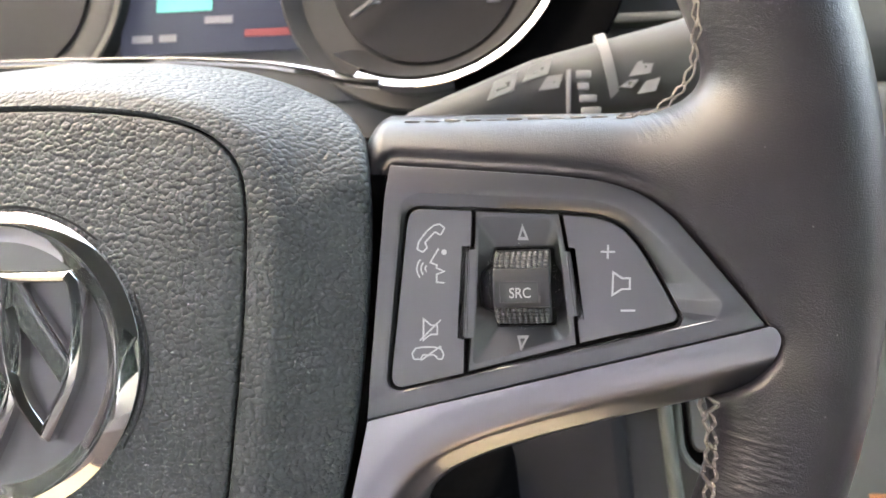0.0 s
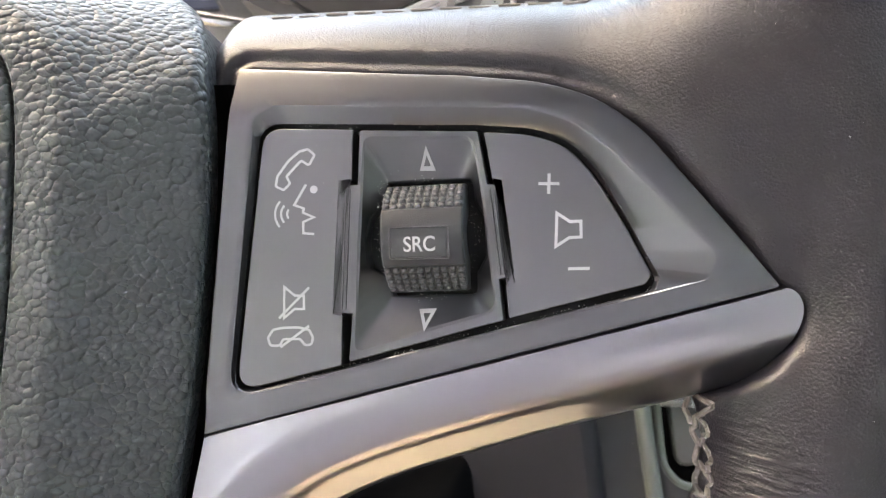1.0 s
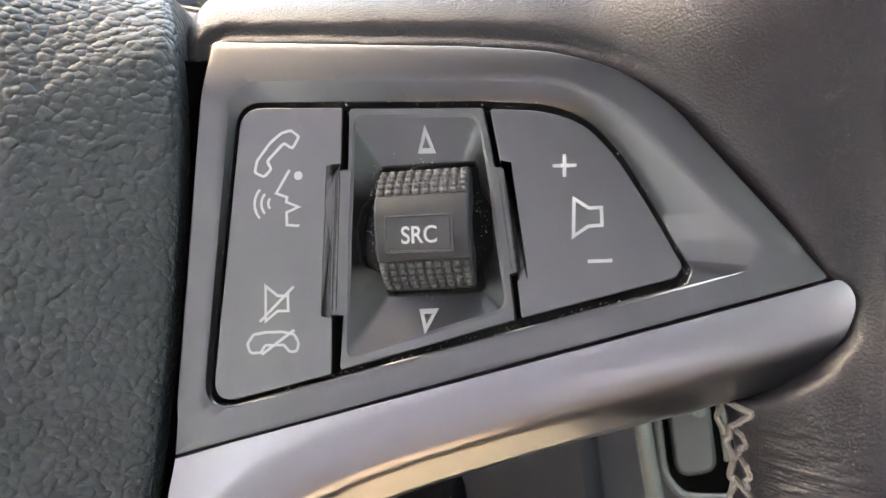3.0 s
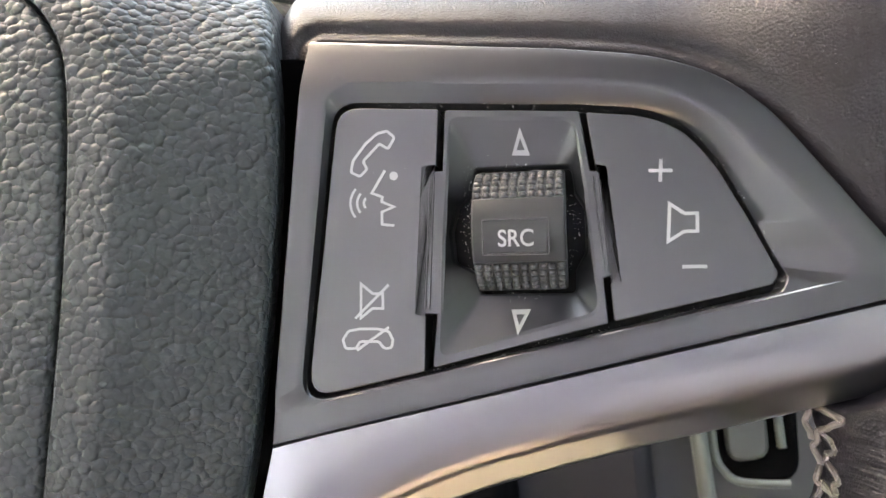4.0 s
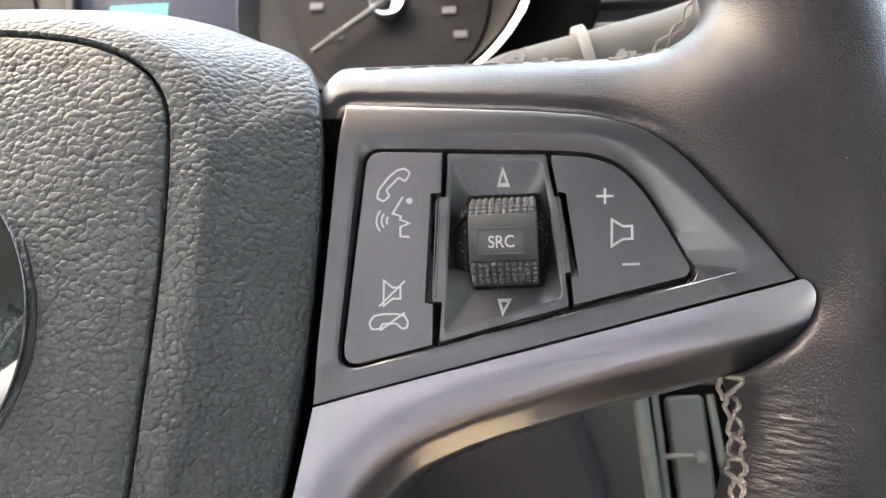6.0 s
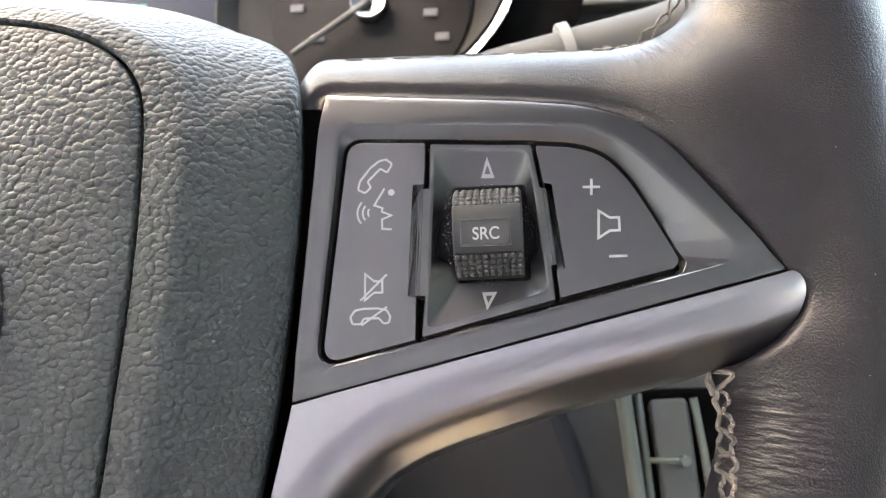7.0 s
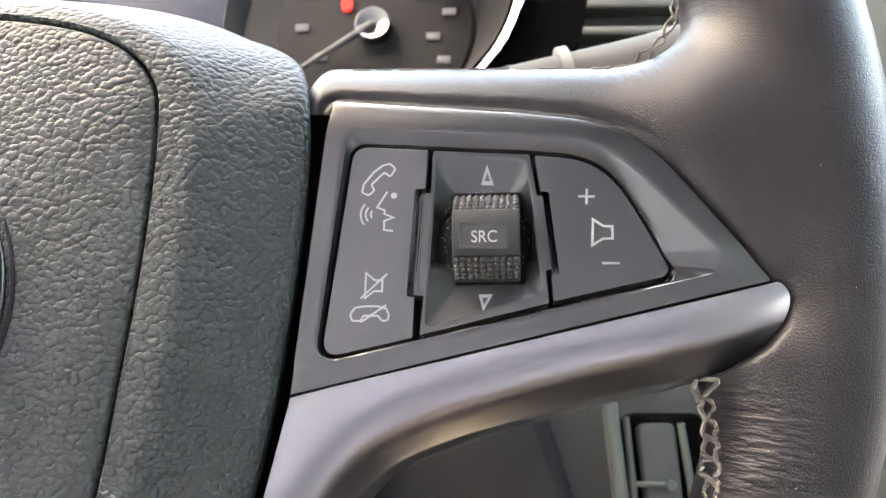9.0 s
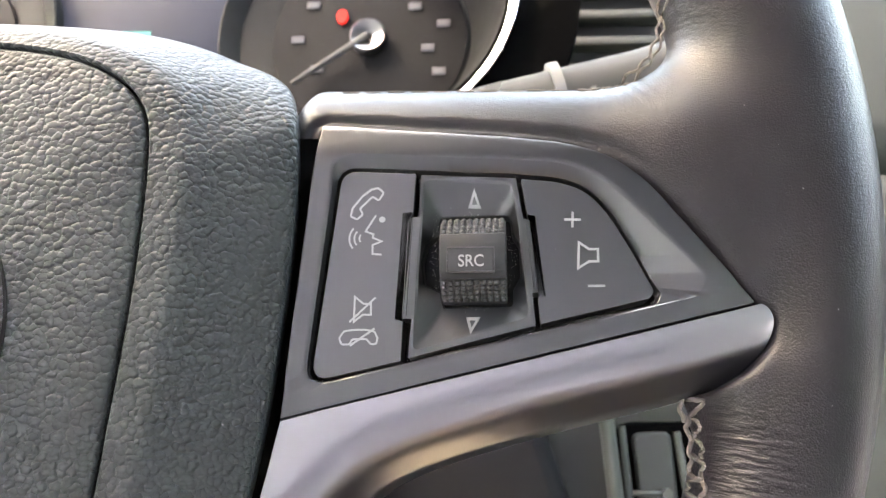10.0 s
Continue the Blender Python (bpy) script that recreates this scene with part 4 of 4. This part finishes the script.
for _ in range(130):
    spots.append((-6.5 + rng.gauss(0, 1.2), 7.5 + rng.gauss(0, 2.6), -1.9 + rng.uniform(-0.5, 0.3), rng.uniform(0.06, 0.155)))
for _ in range(60):
    spots.append((rng.uniform(-27, 38), rng.uniform(-14, 20), 0.12, rng.uniform(0.02, 0.05)))
specks("dust", spots, panel)
spots = []
for x, y in ((58.8, 13.5), (60.5, -24.0), (50.0, 30.0), (63.0, -8.0)):
    spots.append((x, y, front_of(x, y) + 0.1, rng.uniform(0.1, 0.2)))
for _ in range(40):
    x, y = rng.uniform(30, 66), rng.uniform(-40, 60)
    spots.append((x, y, front_of(x, y) + 0.06, rng.uniform(0.03, 0.08)))
specks("lint", spots, wheel)


# scuffs on the airbag cover
def scuff(pts, width, z, parent):
    bm = bmesh.new()
    line = [(p.x + rng.uniform(-0.25, 0.25), p.y + rng.uniform(-0.25, 0.25)) for p in smooth_line(pts, 9)]
    for a, b in zip(line, line[1:]):
        if rng.random() < 0.62:
            stroke(bm, [a, b], width * rng.uniform(0.4, 1.2), z(a[0]) + 0.12, 0.05)
    part("scuff", bm, SCUFF, parent, "pale scuffed scratch")


scuff([(-79.4, -44.5), (-76.6, -43.4), (-73.7, -44.3)], 0.7, lambda x: 13.95, pad)
scuff([(-59.0, -44.8), (-52.0, -46.6), (-44.9, -48.8), (-39.6, -50.8)], 0.35, lambda x: 13.0 - max(0, x + 49) * 0.72, cover)


# ---- behind the wheel: column, stalk, dials, dash and console ----
column = thing("steering_column_cover", "matt black plastic steering column cover", "column cover")
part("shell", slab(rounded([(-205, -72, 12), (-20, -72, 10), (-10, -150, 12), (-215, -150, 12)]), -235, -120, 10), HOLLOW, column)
part("shaft", slab([Vector((-112 + 38 * math.cos(a), -17 + 38 * math.sin(a))) for a in (math.tau * k / 40 for k in range(40))], -235, -20, 3), SHROUD, column)

knee = thing("knee_panel", "dark blue-grey plastic lower dash panel", "dash panel", kind="structure")
part("panel", slab(rounded([(-400, 20, 5), (-2, 20, 20), (24, -25, 20), (36, -60, 30), (41, -110, 30), (46, -330, 5), (-400, -330, 5)]), -275, -238, 8), KNEE, knee)

console = thing("centre_console", "grey-green plastic console with pale edge trim", "console", kind="structure")
part("side", box(10, 330, -330, 60, -300, -262, 3), DASH, console)
part("edge_trim", tube([(49, 10, -240), (51, -20, -240), (55, -60, -240), (60, -98, -240), (66, -150, -240)], 3.6, 12), TRIM_GREY, console, "pale grey-green edge strip")
# No hollow is cut here: black colour stands in for the recess's shade.
pocket = part("pocket", slab(rounded([(57, -18, 6), (94, -17, 6), (97, -84, 10), (66, -86, 10)]), -262, -246, 2), HOLLOW, console, "raised black slab painted as a shaded recess, with a pale rim")
part("rim_strip", tube([tuple(p) for p in smooth_line([(58, -20, -243), (60.5, -48, -243), (62.5, -72, -243), (66, -80, -243), (73, -84.5, -243), (92, -84.5, -243)], 6)], 1.6, 10), TRIM_GREY, pocket, "pale rounded rim strip")
part("rim_strip", tube([(83.0, -22, -244), (86.5, -48, -244), (89.0, -70, -244)], 1.8, 10), TRIM_GREY, pocket, "pale rounded rim strip")
part("flap", slab(rounded([(62.5, -23, 4), (80, -22, 4), (84, -74, 6), (68, -77, 6)]), -247, -242, 1.5), DASH, pocket, "grey-green flap")
part("peg", tube([(62, -49.5, -240), (76.5, -49.5, -240)], 1.2, 10), TRIM_GREY, pocket)
part("peg_head", tube([(77, -49.5, -242), (77, -49.5, -237)], 2.3, 16), TRIM_GREY, pocket)

stalk = thing("wiper_stalk", "grey plastic wiper stalk with white printed symbols", "wiper stalk")
part("arm", tube([(-70, 38, -95), (-41, 54, -92), (0, 67, -90), (46, 75.5, -90), (60, 79, -90)], lambda s: 6 + 8.0 * min(1, s * 1.2), 24), STALK, stalk)
part("collar", tube([(20.0, 72.0, -90), (23.0, 72.7, -90)], 12.9, 28), STALK_MARK, stalk, "pale ring round the stalk")


def mark(x, y, w, h, lean, z):
    """A printed wiper sign: a slanting outlined panel with a short bar beside it."""
    bm = bmesh.new()
    stroke(bm, [(x - w / 2, y - h / 2 - lean), (x + w / 2, y - h / 2 + lean), (x + w / 2 + 0.8, y + h / 2 + lean), (x - w / 2 + 1.6, y + h / 2 - lean)], 1.7, z, 0.5, True)
    stroke(bm, [(x - w * 0.2, y - h * 0.1), (x + w * 0.25, y + h * 0.1)], 1.0, z, 0.5)
    part("mark", bm, STALK_MARK, stalk)


for x, y, w, h, lean in ((-12, 66.5, 6.5, 4, 1.2), (-1, 71.3, 6, 3.2, 1.0), (3.5, 66.8, 4, 2.6, 0.2), (31.5, 70.5, 4.4, 2.6, 0.3), (33.5, 64.6, 3.4, 2.2, 0.3), (27.5, 65.5, 1.5, 0.9, 0)):
    mark(x, y, w, h, lean, -77.6 - (0 if x > 0 else 1.5))
part("mark", box(8.6, 10.0, 56.5, 70.5, -77.9, -76.9, 0.3), STALK_MARK, stalk)
for k, w in enumerate((4.6, 3.4, 5.4, 6.2)):
    part("mark", box(11.6 + k * 0.5, 11.6 + k * 0.5 + w, 67.6 - k * 3.9, 70.0 - k * 3.9, -77.5, -76.3, 0.5), STALK_MARK, stalk)

cluster = thing("instrument_cluster", "black instrument cluster with chrome-ringed dials and a blue screen", "instrument cluster")
part("backing", box(-430, 2, 100, 300, -235, -224, 2), SHROUD, cluster)
part("lower_hood", box(-430, 8, 40, 112, -250, -226, 6), SHROUD, cluster, "dark lower hood")
HX, HY, HZ = -66.0, 168.0, -220.0


def ring_on(cx, cy, r0, r1, z, lift, sides=96, a0=0.0, a1=360.0):
    whole = a1 - a0 > 359
    bm, last = bmesh.new(), None
    for r, h in ((r1, -6), (r1, lift - 0.6), (r1 * 0.9 + r0 * 0.1, lift), (r0 * 0.6 + r1 * 0.4, lift * 0.55), (r0, 0), (r0, -6)):
        now = [bm.verts.new((cx + r * math.cos(a), cy + r * math.sin(a), z + h)) for a in (radians(a0 + (a1 - a0) * k / sides) for k in range(sides if whole else sides + 1))]
        if last:
            bridge(bm, now, last, closed=whole)
        last = now
    return bm


for cx in (HX, HX - 240):
    part("dial_face", slab([Vector((cx + 50 * math.cos(a), HY + 50 * math.sin(a))) for a in (math.tau * k / 64 for k in range(64))], HZ - 4, HZ - 1, 0.3), DIAL, cluster)
    part("dial_rim", ring_on(cx, HY, 67, 76.5, HZ - 0.5, 7), BEZEL_GREY, cluster)
    part("dial_bowl", ring_on(cx, HY, 49, 68, HZ - 3, 3), BEZEL_GREY, cluster)
part("dial_ring", ring_on(-57, 153, 61, 66.5, -154, 4, 72, -112, 75), CHROME, cluster, "bright chrome arc round the dial")
bm, last = bmesh.new(), None
for cx, cy, r, z in ((-57, 153, 61.4, -152), (-60, 160, 57, -180), (HX, HY, 52, HZ + 1)):
    now = [bm.verts.new((cx + r * math.cos(a), cy + r * math.sin(a), z)) for a in (radians(-125 + 200 * k / 48) for k in range(49))]
    if last:
        bridge(bm, now, last, closed=False)
    last = now
bmesh.ops.solidify(bm, geom=bm.faces[:], thickness=1.2)
part("dial_barrel", bm, BEZEL_GREY, cluster, "grey tapering wall round the dial")
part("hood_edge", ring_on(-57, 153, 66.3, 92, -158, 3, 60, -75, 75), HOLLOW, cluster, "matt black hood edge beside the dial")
part("needle", tube([(HX, HY, HZ + 4), (HX - 37, HY - 26, HZ + 4)], lambda s: 1.9 - 0.6 * s, 8), NEEDLE, cluster, "pale grey needle")
part("needle_hub", ring_on(HX, HY, 2, 9, HZ + 2, 3, 32), SATIN, cluster)
part("warning_lamp", slab([Vector((-80.5 + 3 * math.cos(a), 181 + 4 * math.sin(a))) for a in (math.tau * k / 20 for k in range(20))], HZ - 1, HZ + 0.5, 0.3), RED_LIGHT, cluster, "glowing red warning light")
for x, y in ((-96, 188), (-103, 168.5), (-43, 186.4), (-35.8, 163), (-28.2, 176.5), (-30, 150), (-92, 152)):
    part("numeral_bar", box(x - 3.4, x + 3.4, y - 2, y + 2, HZ - 1, HZ - 0.2, 0.3), PALE_LIGHT, cluster)
screen = part("screen", box(-235, -132, 128, 230, HZ - 3, HZ - 1, 0.5), BLUE_LIGHT, cluster, "dim blue display")
part("screen_block", box(-214, -182, 151.5, 175, HZ - 1, HZ - 0.6), TEAL_LIGHT, screen)
for x, y, w, m in ((-222, 137, 12, PALE_LIGHT), (-207, 137, 10, PALE_LIGHT), (-150, 138, 26, DIM_RED_LIGHT), (-178, 146, 16, PALE_LIGHT)):
    part("screen_bar", box(x - w / 2, x + w / 2, y - 2, y + 2, HZ - 1, HZ - 0.6), m, screen)
part("lower_lip", tube([tuple(p) for p in smooth_line([(-420, 104, -152), (-250, 104, -152), (-172, 102.4, -152), (-134, 99.7, -152), (-116, 97.5, -152), (-98, 93.9, -152), (-84, 90.6, -152), (-70, 88.2, -151)], 6)], lambda q: 1.6 + 1.1 * q, 10), CHROME, cluster, "bright lip under the screen")

vent = thing("air_vent", "black air vent with dark horizontal slats", "air vent")
part("surround", box(3, 98, 60, 260, -262, -238, 4), SHROUD, vent)
for k in range(6):
    part("slat", box(27, 90, 122 + k * 15, 127 + k * 15, -238, -228, 1.5), DASH, vent)

dash = thing("dashboard", "grey-green soft plastic dashboard", "dashboard", kind="structure")
part("front", box(-480, 960, -60, 120, -420, -276, 20, 4), DASH, dash)
part("top", box(-480, 960, 120, 330, -520, -280, 30, 4), DASH, dash)

orange = thing("orange_trim", "orange leather trim strip beside the console", "trim strip")
part("strip", box(150, 330, -120, -91, -305, -262, 5), ORANGE, orange)


# ---- the cabin round the camera ----
def cabin(name, x0, x1, y0, y1, z0, z1, material, label):
    ob = thing(name, label, "car interior", Matrix.Identity(4), kind="structure")
    part("panel", box(x0, x1, y0, y1, z0, z1, 0.004), material, ob, scale=1)
    return ob


# Unseen tan sheet laid where the trim's underside reflects the floor.
cabin("floor", -0.70, 0.25, -0.80, 1.6, 0.10, 0.165, TAN_BOUNCE, "unseen tan floor, added to reflect gold into the trim")
cabin("floor_dark", -0.70, 1.30, -2.0, 1.6, 0.09, 0.16, DARK_CARPET, "dark mauve carpeted car floor")
cabin("tunnel", 0.33, 0.58, -1.5, -0.02, 0.16, 0.52, DARK_CARPET, "dark console between the seats")
# Unseen roof: its openings are set by which keys should gleam.
roof = thing("ceiling", "unseen black roof lining, its openings placed to shape reflections", "car interior", Matrix.Identity(4), kind="structure")
bm = bmesh.new()
for x0, x1, y0, y1 in ((-0.70, 1.30, -2.0, -1.6), (-0.70, 1.30, -0.24, 0.08), (-0.70, -0.66, -1.6, -0.24), (-0.13, 0.72, -1.6, -0.24), (1.22, 1.30, -1.6, -0.24), (0.72, 1.22, -0.52, -0.24)):
    piece = box(x0, x1, y0, y1, 1.32, 1.36)
    me = bpy.data.meshes.new("lining")
    piece.to_mesh(me)
    piece.free()
    bm.from_mesh(me)
    bpy.data.meshes.remove(me)
part("lining", bm, DARK_LINING, roof, scale=1)
cabin("door_passenger", 1.30, 1.34, -0.30, 0.30, 0.10, 0.85, SHROUD, "dark passenger door lining")
# Low on purpose: light reaches the rim's outer edge over it.
cabin("sill_passenger", 1.30, 1.34, 0.30, 1.6, 0.10, 0.24, DOOR, "grey low sill, added to leave the passenger side open to light")
cabin("wall_passenger_rear", 1.30, 1.34, -2.0, -0.72, 0.10, 0.86, DOOR, "grey moulded rear door lining")
# Added dark upright, out of view, to keep the rim's face dark.
cabin("light_block", 1.30, 1.34, -0.72, -0.30, 0.10, 1.36, SHROUD, "unseen dark upright that blocks light from the passenger side")
cabin("wall_driver", -0.74, -0.70, -2.0, 1.6, 0.10, 0.86, DOOR, "grey moulded door lining")
cabin("pillar", -0.74, -0.70, -2.0, -1.85, 0.86, 1.36, DOOR, "grey rear window pillar")
cabin("wall_rear", -0.74, 1.34, -2.04, -2.0, 0.10, 0.62, DARK_CARPET, "dark mauve rear lining")
cabin("wall_front", -0.74, 1.34, 1.6, 1.64, 0.10, 0.90, SHROUD, "dark bulkhead")
cabin("cowl", -0.74, 1.34, 1.2, 1.6, 0.86, 0.90, SHROUD, "dark cowl under the windscreen")


def window(name, corners, label, material=PANE):
    ob = thing(name, label, "car window", Matrix.Identity(4), kind="structure")
    bm = bmesh.new()
    bm.faces.new([bm.verts.new(c) for c in corners])
    bmesh.ops.solidify(bm, geom=bm.faces[:], thickness=0.004)
    pane = part("pane", bm, material, ob, scale=1)
    pane.visible_shadow = False


window("window_windscreen", [(-0.70, 1.2, 0.90), (1.30, 1.2, 0.90), (1.30, 0.08, 1.34), (-0.70, 0.08, 1.34)], "green-tinted windscreen glass", SCREEN_PANE)
# Two added roof panes that let sky onto the left keys and hub slope.
window("added_roof_pane", [(-0.66, -1.6, 1.345), (-0.13, -1.6, 1.345), (-0.13, -0.24, 1.345), (-0.66, -0.24, 1.345)], "added clear roof pane that brightens the left keys", CLEAR_PANE)
window("added_roof_pane_right", [(0.72, -1.6, 1.345), (1.22, -1.6, 1.345), (1.22, -0.52, 1.345), (0.72, -0.52, 1.345)], "added green-tinted roof pane that brightens the hub's slope")
window("window_driver", [(-0.72, 1.2, 0.86), (-0.72, -1.85, 0.86), (-0.72, -1.85, 1.34), (-0.72, -0.12, 1.34)], "green-tinted door glass")
window("window_passenger", [(1.32, -0.72, 0.86), (1.32, -2.0, 0.86), (1.32, -2.0, 1.34), (1.32, -0.72, 1.34)], "green-tinted door glass")

# Added pane, tinted to turn the rim's edge reflection pale green.
window("window_passenger_front", [(1.32, 0.50, 0.86), (1.32, -0.30, 0.86), (1.32, -0.30, 1.34), (1.32, 0.10, 1.34)], "green-tinted door glass")
window("window_rear", [(-0.70, -2.02, 0.62), (1.30, -2.02, 0.62), (1.30, -2.02, 1.34), (-0.70, -2.02, 1.34)], "clear rear glass", CLEAR_PANE)
ground = thing("ground", "pale concrete ground outside the car", "ground", Matrix.Identity(4), kind="structure")
part("sheet", box(-400, 400, -400, 400, -0.45, -0.30), surface("concrete", (0.30, 0.29, 0.27), 0.9, mottle_size=900), ground, scale=1)
# Added wall, out of view, bright enough to show in the rim's edge.
cabin("reflector_wall", 3.6, 3.9, -9.0, 9.0, -0.30, 1.15, REFLECTOR, "unseen pale wall, added to reflect light onto the rim")
